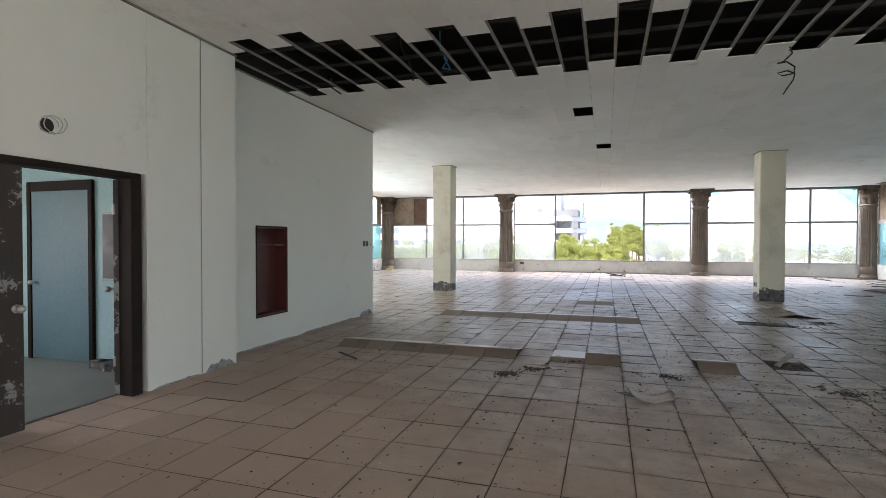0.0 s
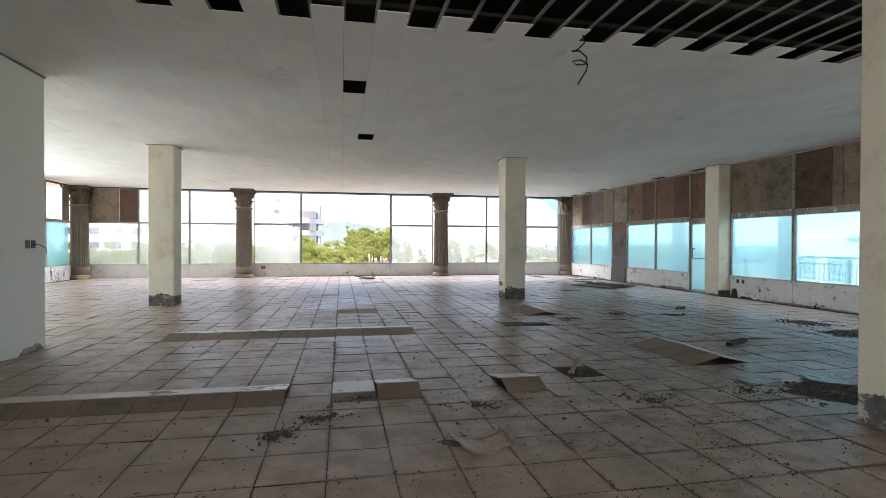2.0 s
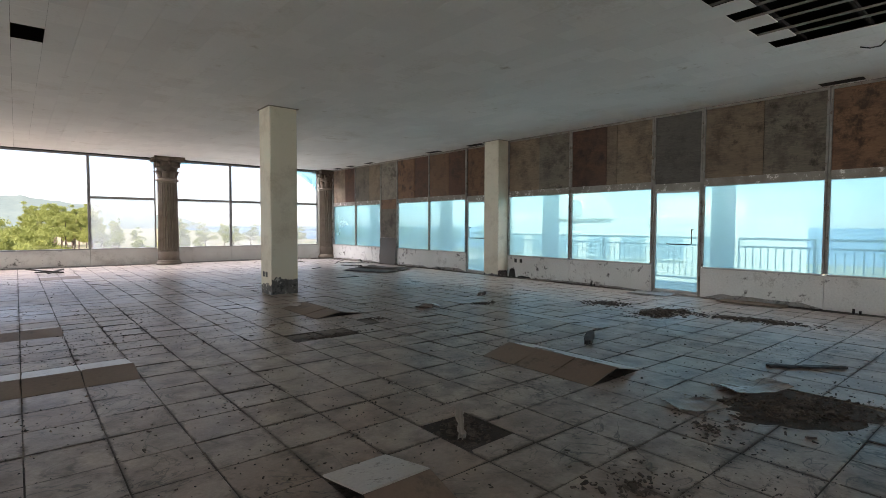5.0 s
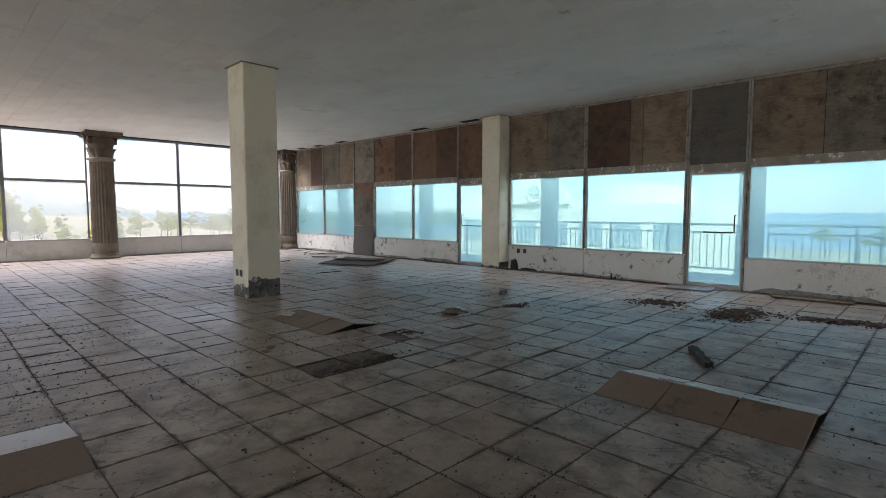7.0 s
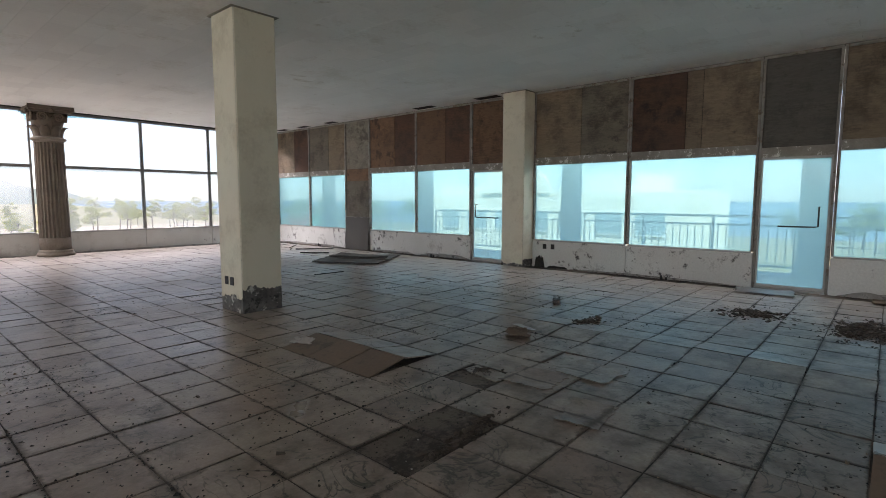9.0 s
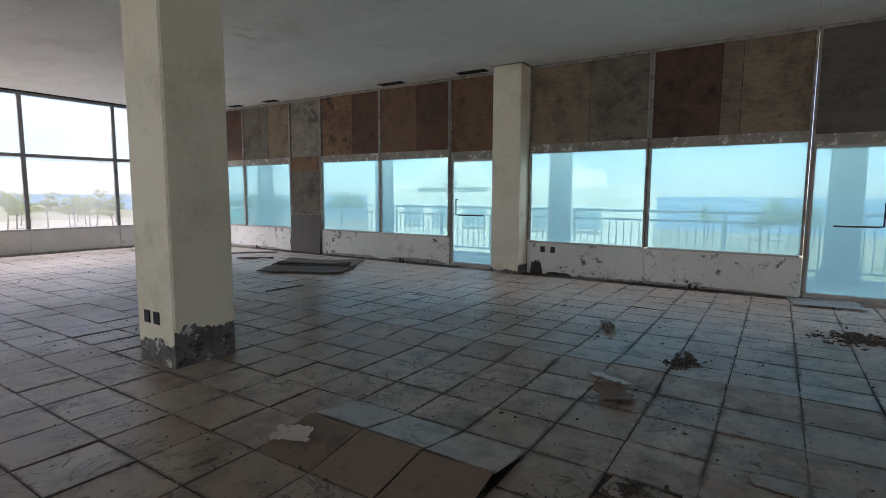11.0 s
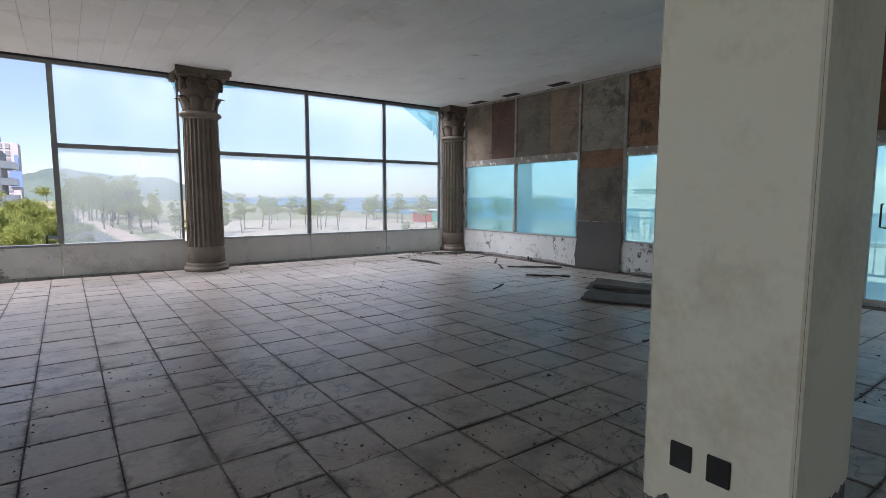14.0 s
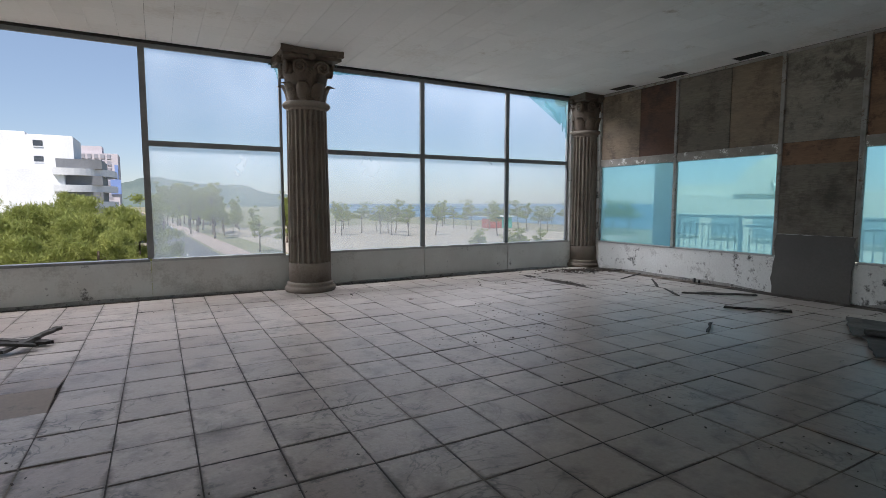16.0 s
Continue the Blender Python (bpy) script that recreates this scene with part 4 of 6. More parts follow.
def column():
    c = empty("fluted_column", "tan stucco fluted column with a leafy capital", "column", "fluted columns")
    bm = bmesh.new()
    lathe(bm, [(0.40, -0.012), (0.42, 0.03), (0.42, 0.06), (0.40, 0.085), (0.375, 0.10), (0.385, 0.125), (0.375, 0.15), (0.345, 0.165)], 48)
    part("base", bm, M_STONE, c, "worn round base", True)
    bm = bmesh.new()
    lathe(bm, [(0.345, 0.16), (0.345, 0.475), (0.343, 0.48)], 48)
    part("drum", bm, M_STONE, c, "", True)
    bm = bmesh.new()
    lathe(bm, [(0.345, 0.48)] + [(0.345 - 0.025 * k / 8, 0.485 + k * 2.46 / 8) for k in range(9)] + [(0.32, 2.95), (0.32, 3.0)], 200, (0.482, 2.948), 0.046, 24)
    part("shaft", bm, M_STONE, c, "grooved shaft")
    bm = bmesh.new()
    lathe(bm, [(0.32, 2.99), (0.36, 3.0), (0.385, 3.03), (0.385, 3.05), (0.36, 3.08), (0.32, 3.09)], 48)
    part("ring", bm, M_STONE, c, "", True)
    bm = bmesh.new()
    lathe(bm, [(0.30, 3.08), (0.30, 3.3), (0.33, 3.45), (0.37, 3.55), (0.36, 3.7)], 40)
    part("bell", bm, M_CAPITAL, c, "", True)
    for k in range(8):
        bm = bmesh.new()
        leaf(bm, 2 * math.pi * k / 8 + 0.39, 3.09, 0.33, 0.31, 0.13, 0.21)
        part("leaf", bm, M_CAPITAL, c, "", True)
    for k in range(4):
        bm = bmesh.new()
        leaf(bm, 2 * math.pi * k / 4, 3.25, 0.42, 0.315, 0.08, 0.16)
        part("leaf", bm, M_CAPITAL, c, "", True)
    for k in range(4):
        a = math.pi / 4 + k * math.pi / 2
        for s in (-1, 1):
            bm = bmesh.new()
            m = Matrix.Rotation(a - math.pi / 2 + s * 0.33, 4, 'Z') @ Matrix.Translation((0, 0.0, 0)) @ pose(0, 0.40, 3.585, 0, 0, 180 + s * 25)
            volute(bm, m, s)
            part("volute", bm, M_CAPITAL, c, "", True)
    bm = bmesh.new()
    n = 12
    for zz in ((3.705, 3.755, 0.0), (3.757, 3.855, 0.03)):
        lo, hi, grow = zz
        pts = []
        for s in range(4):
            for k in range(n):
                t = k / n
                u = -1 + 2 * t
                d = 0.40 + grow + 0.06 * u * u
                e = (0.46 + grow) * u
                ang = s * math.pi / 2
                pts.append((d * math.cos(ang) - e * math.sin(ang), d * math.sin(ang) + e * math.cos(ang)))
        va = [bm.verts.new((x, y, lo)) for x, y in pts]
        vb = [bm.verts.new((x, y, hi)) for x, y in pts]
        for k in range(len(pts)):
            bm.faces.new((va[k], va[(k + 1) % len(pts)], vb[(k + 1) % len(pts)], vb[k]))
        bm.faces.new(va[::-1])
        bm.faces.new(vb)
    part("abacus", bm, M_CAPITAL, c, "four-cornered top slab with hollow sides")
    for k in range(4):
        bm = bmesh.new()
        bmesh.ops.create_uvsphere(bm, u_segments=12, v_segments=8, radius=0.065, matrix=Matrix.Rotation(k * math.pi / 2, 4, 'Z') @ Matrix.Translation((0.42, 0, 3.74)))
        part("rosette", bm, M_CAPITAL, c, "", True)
    return c


col = column()
col.location = (4.0, 25.55, 0)
for x, y in ((-4.80, 25.55), (-11.3, 25.66), (10.48, 25.86)):
    copy_thing(col, pose(x, y, 0))

# ---- boards over the far corner window ----
bm = bmesh.new()
box(bm, -11.15, -9.9, FAR + 0.02, FAR + 0.04, 2.39, 3.79)
tagged(new("boarding", mesh_of("boarding", bm, B_TAN)), "weathered plywood sheet closing an upper window", "board", "window boards")
bm = bmesh.new()
box(bm, -9.89, -9.2, FAR + 0.015, FAR + 0.035, 2.39, 3.79)
tagged(new("boarding", mesh_of("boarding", bm, B_RED)), "dark plywood sheet closing an upper window", "board", "window boards")

bm = bmesh.new()
box(bm, -0.16, 0.16, -0.08, 0.08, 0, 0.07, pose(-10.95, 25.1, 0, 0, 0, 12))
tagged(new("yellow_block", mesh_of("yellow_block", bm, M_YELLOW)), "small yellow block at the foot of a column", "block")

# ---- leaning sheet, stacked sheets, sticks ----
def sheet(name, w, l, t, m, label, category, at, sag=0.02, group="", wob=0.02, seed=0):
    """A warped thin sheet with ragged ends; w along x, l along y."""
    bm = bmesh.new()
    nx, ny = 8, 12
    r = random.Random(seed)
    top, bot = [], []
    for j in range(ny + 1):
        rt, rb = [], []
        for i in range(nx + 1):
            u, v = i / nx - 0.5, j / ny - 0.5
            z = sag * (4 * u * u) + wob * noise.noise(Vector((u * 3 + seed, v * 3, seed * 1.7)))
            e = r.uniform(-1, 1) * 0.012
            x, y = u * w + (e if i in (0, nx) else 0), v * l + (e * 2 if j in (0, ny) else 0)
            rt.append(bm.verts.new((x, y, z + t)))
            rb.append(bm.verts.new((x, y, z)))
        top.append(rt)
        bot.append(rb)
    for j in range(ny):
        for i in range(nx):
            bm.faces.new((top[j][i], top[j][i + 1], top[j + 1][i + 1], top[j + 1][i]))
            bm.faces.new((bot[j][i], bot[j + 1][i], bot[j + 1][i + 1], bot[j][i + 1]))
    for j in range(ny):
        for i in (0, nx):
            bm.faces.new((top[j][i], top[j + 1][i], bot[j + 1][i], bot[j][i]))
    for i in range(nx):
        for j in (0, ny):
            bm.faces.new((top[j][i], top[j][i + 1], bot[j][i + 1], bot[j][i]))
    ob = new(name, mesh_of(name, bm, m))
    ob.matrix_world = at
    return tagged(ob, label, category, group)


sheet("leaning_sheet", 0.97, 1.1, 0.012, M_SHEET, "dark grey sheet leaning against the balcony wall", "sheet", pose(10.555, 21.06, 0.475, 0, -87.5, 0), 0.0, "", 0.006, 3)
ANG = math.degrees(math.atan2(17.63 - 19.14, 8.39 - 7.58))
sheet("fallen_board", 1.65, 1.0, 0.02, B_SOOT, "dark charred board lying in a stack on the floor", "board", pose(8.35, 18.55, 0.02, 0, 0, ANG), 0.01, "stacked boards", 0.03, 5)
sheet("fallen_board", 1.7, 0.95, 0.02, B_SOOT2, "grey weathered board lying in a stack on the floor", "board", pose(9.05, 18.98, 0.03, 0.5, 0, ANG - 2), 0.015, "stacked boards", 0.03, 6)
sheet("fallen_board", 1.5, 0.14, 0.02, B_SOOT, "dark lath lying across the boards", "board", pose(8.72, 18.80, 0.062, 0, 0, ANG - 1), 0.0, "stacked boards", 0.03, 7)
sheet("fallen_lath", 0.75, 0.06, 0.02, M_BLACK, "dark metal strip lying on the tiles", "strip", pose(5.9, 6.38, 0.008, 0, 0, -45), 0, "loose strips", 0.01, 8)
sheet("fallen_lath", 1.1, 0.05, 0.015, B_DARK, "thin dark lath lying on the floor by the wall", "strip", pose(9.6, 21.9, 0.01, 0, 0, -40), 0, "loose strips", 0.02, 9)
sheet("fallen_lath", 0.8, 0.05, 0.015, B_SOOT, "thin dark lath lying on the floor by the wall", "strip", pose(8.9, 20.9, 0.01, 0, 0, -52), 0, "loose strips", 0.02, 10)
sheet("fallen_sheet", 0.55, 0.8, 0.006, M_FRAME_DK, "dark plate lying by the balcony door", "sheet", pose(10.1, 10.3, 0.01, 0, 0, 8), 0.01, "", 0.01, 11)
sheet("fallen_sheet", 0.4, 1.1, 0.008, B_TAN, "thin brown plate lying along the balcony wall", "sheet", pose(10.2, 8.4, 0.01, 0, 0, 3), 0.01, "", 0.01, 12)
sheet("fallen_sheet", 0.8, 0.28, 0.006, M_BLACK, "black sheet lying on the far floor", "sheet", pose(-6.0, 23.9, 0.004, 0, 0, 4), 0.0, "", 0.005, 13)
sheet("wooden_stick", 0.045, 0.36, 0.03, M_PALE_WOOD, "pale wooden stick propped on a broken tile", "stick", pose(2.12, 7.44, 0.05, 14, 0, -38), 0, "", 0.004, 14)
sheet("wooden_stick", 0.09, 0.64, 0.05, B_SOOT, "dark weathered stick lying on the tiles", "stick", pose(5.31, 8.56, 0.002, 0, 0, -60), 0, "", 0.01, 15)
sheet("brick_piece", 0.09, 0.25, 0.06, M_CONC, "dark broken brick lying on the tiles", "brick", pose(7.17, 12.44, 0.0, 0, 0, -62), 0, "", 0.006, 16)
for k, (x, y, a) in enumerate(((0.45, 23.65, 55), (0.6, 23.5, -28), (0.3, 23.35, 80))):
    sheet("loose_slat", 0.07, 0.75, 0.03, B_SOOT, "dark slat in a small heap on the far floor", "slat", pose(x, y, 0.02 + 0.035 * k, 4 * k, 0, a), 0, "slat heap", 0.01, 17 + k)


# ---- pipe stubs along the wall ----
for y in (12.0, 17.9, 6.9, 22.9):
    p = empty("pipe_stub", "pair of short dark pipe ends by the wall", "pipe", "pipe stubs", "", (10.48, y, -0.012))
    for u in (-0.045, 0.045):
        bm = bmesh.new()
        tube(bm, [(0, u, 0), (0, u, 0.07 + u * 0.3)], 0.02, 10)
        part("pipe", bm, M_BLACK, p, "", True)

# ---- dirt heaps and crumbs ----
def heap(name, cx, cy, rx, ry, turn, h, n, seed, label, m=None, z=0.0, disc=True, big=1.0):
    """A low dirt patch with many small broken bits on it."""
    hp = empty(name, label, "debris", "debris heaps", "stuff", (cx, cy, z))
    hp.rotation_euler.z = radians(turn)
    n = int(n * (1.6 if not disc else 1.3))
    r = random.Random(seed)
    bm = bmesh.new()
    N, R = 40, 7
    prev = None
    c0 = bm.verts.new((0, 0, h))
    for q in range(1, R + 1):
        ring = []
        for k in range(N):
            a = 2 * math.pi * k / N
            edge = 1 + 0.35 * noise.fractal(Vector((math.cos(a) * 1.6 + seed, math.sin(a) * 1.6, seed)), 1, 2, 4)
            t = q / R
            z = h * (1 - t * t) * (0.6 + 0.7 * abs(noise.noise(Vector((math.cos(a) * t * 4, math.sin(a) * t * 4, seed + 5.0)))))
            ring.append(bm.verts.new((rx * edge * t * math.cos(a), ry * edge * t * math.sin(a), max(0.002, z) if q < R else -0.006)))
        for k in range(N):
            if prev is None:
                bm.faces.new((c0, ring[k], ring[(k + 1) % N]))
            else:
                bm.faces.new((prev[k], ring[k], ring[(k + 1) % N], prev[(k + 1) % N]))
        prev = ring
    if disc:
        part("dirt", bm, m or M_DIRT, hp)
    else:
        bm.free()
    bm = bmesh.new()
    for k in range(n):
        a, t = r.uniform(0, 2 * math.pi), abs(r.gauss(0, 0.55))
        if not disc and noise.noise(Vector((rx * t * math.cos(a) * 6, ry * t * math.sin(a) * 6, seed))) < r.uniform(-0.5, 0.25):
            continue
        s = big * r.uniform(0.003, 0.012) * (1.8 if r.random() < 0.08 else 1)
        mm = pose(rx * t * math.cos(a), ry * t * math.sin(a), max(0.0, h * (1 - t * t)) * 0.8 + s * 0.25, r.uniform(-30, 30), r.uniform(-30, 30), r.uniform(0, 360))
        box(bm, -s * 1.6, s * 1.6, -s * r.uniform(0.4, 1), s * 0.7, -s * 0.4, s * 0.4, mm)
    part("bits", bm, M_BITS, hp)
    return hp


heap("debris_heap", 4.42, 6.02, 0.62, 0.40, -25, 0.02, 900, 1, "dark heap of crumbled mortar in a hole of the floor")
heap("debris_heap", 7.95, 8.95, 0.62, 0.34, -8, 0.03, 2400, 2, "dark litter of dead leaves on the tiles", None, 0, False, 0.9)
heap("debris_heap", 8.4, 7.75, 0.2, 0.85, 10, 0.012, 1100, 3, "thin streak of dead leaves on the tiles", None, 0, False, 1.3)
heap("debris_heap", 8.15, 10.1, 0.3, 0.4, 0, 0.01, 600, 4, "small patch of dead leaves on the tiles", None, 0, False, 1.3)
heap("debris_heap", 6.28, 11.55, 0.35, 0.16, -20, 0.01, 140, 5, "scattered crumbs beside broken tiles", None, 0, False, 1.5)
heap("debris_heap", 9.9, 25.1, 1.1, 0.35, -20, 0.012, 1200, 6, "dirt and crumbs in the corner by the column", None, 0, False, 1.2)
heap("debris_heap", 8.28, 24.25, 0.15, 0.95, 3, 0.004, 160, 10, "thin dark streak of dirt on the tiles")
heap("debris_heap", 4.02, 11.45, 0.14, 0.15, 0, 0.008, 300, 7, "mortar crumbs where a tile broke away", None, -0.012)
heap("debris_heap", 2.95, 10.78, 0.40, 0.07, 8, 0.012, 520, 8, "mortar crumbs along the edge of two sunken tiles", None, -0.006)
heap("debris_heap", 2.15, 7.42, 0.2, 0.22, 0, 0.006, 260, 9, "mortar crumbs in the bed of a missing tile", None, -0.012)

heap("debris_heap", -1.10, 5.94, 0.22, 0.20, 20, 0.004, 150, 20, "dark crumbs and dead leaves strewn on the tiles", None, 0, False, 0.8)
heap("debris_heap", -0.79, 6.27, 0.30, 0.16, 20, 0.004, 160, 21, "dark crumbs and dead leaves strewn on the tiles", None, 0, False, 0.8)
heap("debris_heap", 2.33, 6.24, 0.40, 0.30, 20, 0.004, 200, 22, "dark crumbs and dead leaves strewn on the tiles", None, 0, False, 0.8)
heap("debris_heap", 3.54, 6.33, 0.35, 0.30, 20, 0.004, 160, 23, "dark crumbs and dead leaves strewn on the tiles", None, 0, False, 0.8)
heap("debris_heap", -0.41, 6.81, 0.30, 0.15, 20, 0.004, 120, 24, "dark crumbs and dead leaves strewn on the tiles", None, 0, False, 0.8)
heap("debris_heap", 0.60, 6.35, 0.30, 0.20, 20, 0.004, 120, 25, "dark crumbs and dead leaves strewn on the tiles", None, 0, False, 0.8)


def flake(x, y, a, w, l, curl, label, m):
    return sheet("tile_flake", w, l, 0.006, m, label, "broken tile", pose(x, y, 0.002, 0, 0, a), curl, "broken tiles", 0.008, int(x * 10 + y))


flake(5.72, 11.92, -20, 0.50, 0.32, 0.02, "curled pale flake of a broken tile", M_TILE_TOP)
flake(5.22, 11.85, 35, 0.34, 0.24, 0.04, "brown broken tile corner tilted over its bed", M_TILE_SHADED)
flake(4.15, 11.0, 4, 0.43, 0.45, 0.006, "loose tile slid over its neighbours", M_TILE)
flake(4.6, 10.7, -5, 0.43, 0.45, 0.008, "loose tile slid over its neighbours", M_TILE)
flake(3.75, 10.35, 7, 0.43, 0.3, 0.01, "cracked half of a loose tile", M_TILE)
sheet("tile_flake", 0.14, 0.22, 0.006, M_TILE_TOP, "small pale shard of tile", "broken tile", pose(3.43, 13.28, 0.043, 0, -9.7, 25), 0.01, "broken tiles", 0.006, 41)
flake(3.9, 6.62, -30, 0.42, 0.26, 0.02, "broken tile piece tilted on rubble", M_TILE)
flake(4.75, 6.48, -25, 0.6, 0.3, 0.03, "broken tile piece at the edge of rubble", M_TILE)
flake(0.42, 5.45, 8, 0.42, 0.30, 0.07, "cracked lifted tile with a dark gap", M_TILE)
# Thin black strip laid on the floor as the lifted tile's shade.
sheet("tile_flake", 0.10, 0.36, 0.004, M_BLACK, "black strip painting the shade under a cracked lifted tile", "broken tile", pose(0.30, 5.50, 0.0015, 0, 0, 68), 0.0, "broken tiles", 0.002, 43)
for x, y, a, l in ((-3.3, 6.2, 55, 0.5), (9.7, 23.2, -45, 0.9), (9.1, 22.4, -35, 0.7), (7.4, 20.6, -60, 0.5), (6.75, 17.33, 84, 0.62), (10.0, 24.0, -70, 1.0)):
    sheet("fallen_lath", 0.03, l, 0.012, B_SOOT, "thin dark splinter lying on the floor", "strip", pose(x, y, 0.004, 0, 0, a), 0, "loose strips", 0.01, int(y * 7))


def wall_patch(at, turn, w, h, seed, m, label):
    """Thin ragged patch along the foot of a wall; w sideways, h up."""
    bm = bmesh.new()
    n = 40
    fr0, up0 = [], []
    for k in range(n + 1):
        u = k / n
        z = h * min(1, 6 * u, 6 * (1 - u)) * (0.65 + 0.5 * abs(noise.fractal(Vector((u * 4, seed, 0.3)), 1, 2, 5)))
        fr0.append((bm.verts.new((0, (u - 0.5) * w, -0.01)), bm.verts.new((0.003, (u - 0.5) * w, -0.01))))
        up0.append((bm.verts.new((0, (u - 0.5) * w, z)), bm.verts.new((0.003, (u - 0.5) * w, z - 0.004))))
    for k in range(n):
        bm.faces.new((fr0[k][1], fr0[k + 1][1], up0[k + 1][1], up0[k][1]))
        bm.faces.new((up0[k][1], up0[k + 1][1], up0[k + 1][0], up0[k][0]))
    ob = new("wall_patch", mesh_of("wall_patch", bm, m))
    ob.matrix_world = pose(*at, 0, 0, turn)
    return tagged(ob, label, "", "", "structure")


wall_patch((-4.449, 5.15, 0), 0, 0.5, 0.10, 1, M_FLAKE, "bare concrete where the wall foot has flaked")
wall_patch((-4.769, 9.75, 0), 0, 0.6, 0.11, 2, M_FLAKE, "bare concrete where the wall foot has flaked")
# Low grey lines along the foot of the inner walls.
wall_patch((-4.769, 8.3, 0), 0, 2.2, 0.035, 3, M_FLAKE, "thin ragged grey line along the wall foot")
wall_patch((-4.769, 6.4, 0), 0, 1.8, 0.03, 4, M_FLAKE, "thin ragged grey line along the wall foot")
wall_patch((-4.449, 4.5, 0), 0, 0.7, 0.03, 5, M_FLAKE, "thin ragged grey line along the wall foot")
wall_patch((10.594, 14.74, 0), 180, 0.26, 0.30, 6, M_MOULD, "black mould on the wall foot")
wall_patch((10.598, 14.3, 0), 180, 0.5, 0.05, 7, M_MOULD, "black mould on the wall foot")
wall_patch((10.598, 12.4, 0), 180, 3.2, 0.03, 8, M_FLAKE, "long ragged grey line along the wall foot")
wall_patch((10.598, 8.4, 0), 180, 2.0, 0.10, 9, M_FLAKE, "grey damp stain along the wall foot")
wall_patch((10.598, 17.6, 0), 180, 1.7, 0.10, 10, M_FLAKE, "flaked paint along the wall foot")
wall_patch((10.598, 19.5, 0), 180, 1.7, 0.06, 11, M_FLAKE, "flaked paint along the wall foot")
wall_patch((10.598, 23.5, 0), 180, 3.4, 0.05, 12, M_FLAKE, "flaked paint along the wall foot")
# Low grey lines along the foot of the parapet.
wall_patch((7.0, FAR - 0.002, 0), -90, 6.0, 0.05, 13, M_FLAKE, "ragged grey line along the parapet foot")
wall_patch((0.0, FAR - 0.002, 0), -90, 7.0, 0.05, 14, M_FLAKE, "ragged grey line along the parapet foot")

# ---- remains of torn window film ----
def film(x0, x1, z0, z1, flip, seed):
    """Ragged rest of tinted film in the upper corner of a pane."""
    bm = bmesh.new()
    N = 40
    pts = [(x1, z1)]
    for k in range(N + 1):
        a = math.pi / 2 * k / N
        q = 1 + 0.55 * noise.fractal(Vector((k * 0.45, seed, 0)), 1, 2, 4)
        pts.append((x1 - (x1 - x0) * (1 - math.sin(a)) * q, z1 - (z1 - z0) * (1 - math.cos(a)) * q))
    if flip:
        pts = [(x0 + x1 - x, z) for x, z in pts]
    va = [bm.verts.new((x, FAR + 0.066, z)) for x, z in pts]
    vb = [bm.verts.new((x, FAR + 0.069, z)) for x, z in pts]
    n = len(pts)
    for k in range(n):
        bm.faces.new((va[k], va[(k + 1) % n], vb[(k + 1) % n], vb[k]))
    bm.faces.new(va)
    bm.faces.new(vb[::-1])
    bmesh.ops.triangulate(bm, faces=bm.faces[:])
    ob = new("window_film", mesh_of("window_film", bm, M_FILM))
    ob.visible_shadow = False
    tagged(ob, "torn rest of cyan film in a pane corner", "film", "film remains")


film(8.9, 10.04, 2.7, 3.77, False, 1)
film(3.44, 3.64, 3.45, 3.77, False, 2)
film(4.36, 5.6, 3.62, 3.77, True, 3)


def crumbs(name, m, count, seed, lo, hi, label):
    r = random.Random(seed)
    bm = bmesh.new()
    made = 0
    while made < count:
        x, y = r.uniform(-4.2, 10.2), r.uniform(2.5, 25)
        dens = noise.fractal(Vector((x * 0.45 + seed, y * 0.45, 3.1)), 1, 2, 4) + (0.25 if 0.0 < x < 6 and 5 < y < 13 else -0.08)
        if dens < r.uniform(-0.1, 0.5):
            continue
        s = r.uniform(lo, hi) * (2.0 if r.random() < 0.05 else 1)
        mm = pose(x, y, s * 0.3, r.uniform(-20, 20), r.uniform(-20, 20), r.uniform(0, 360))
        vs = box(bm, -s * r.uniform(0.8, 2), s * r.uniform(0.8, 2), -s, s * r.uniform(0.4, 1), -s * 0.35, s * 0.35, mm)
        made += 1
    return tagged(new(name, mesh_of(name, bm, m)), label, "debris", "", "stuff")


crumbs("floor_crumbs", M_BITS, 6000, 11, 0.002, 0.0065, "dark crumbs of mortar scattered on the tiles")
crumbs("floor_chips", M_CHIP, 900, 12, 0.002, 0.006, "pale chips of plaster scattered on the tiles")

# ---- balcony ----
structure("balcony_floor", [(EAST + 0.15, 13.3, BACK, FAR + 1.0, -0.3, -0.03)], M_BALCONY, "pale concrete balcony floor")
# Out-of-view slab added so no direct sun enters through the west panes.
structure("west_sun_shield", [(-13.8, WEST - 0.2, 9.0, FAR + 1.0, 3.95, 4.2)], M_WALL, "unseen slab added to keep sun out of the west windows")
structure("balcony_roof", [(EAST + 0.3, 13.3, BACK, FAR + 1.0, 3.95, 4.2)], M_WALL, "white slab over the balcony")


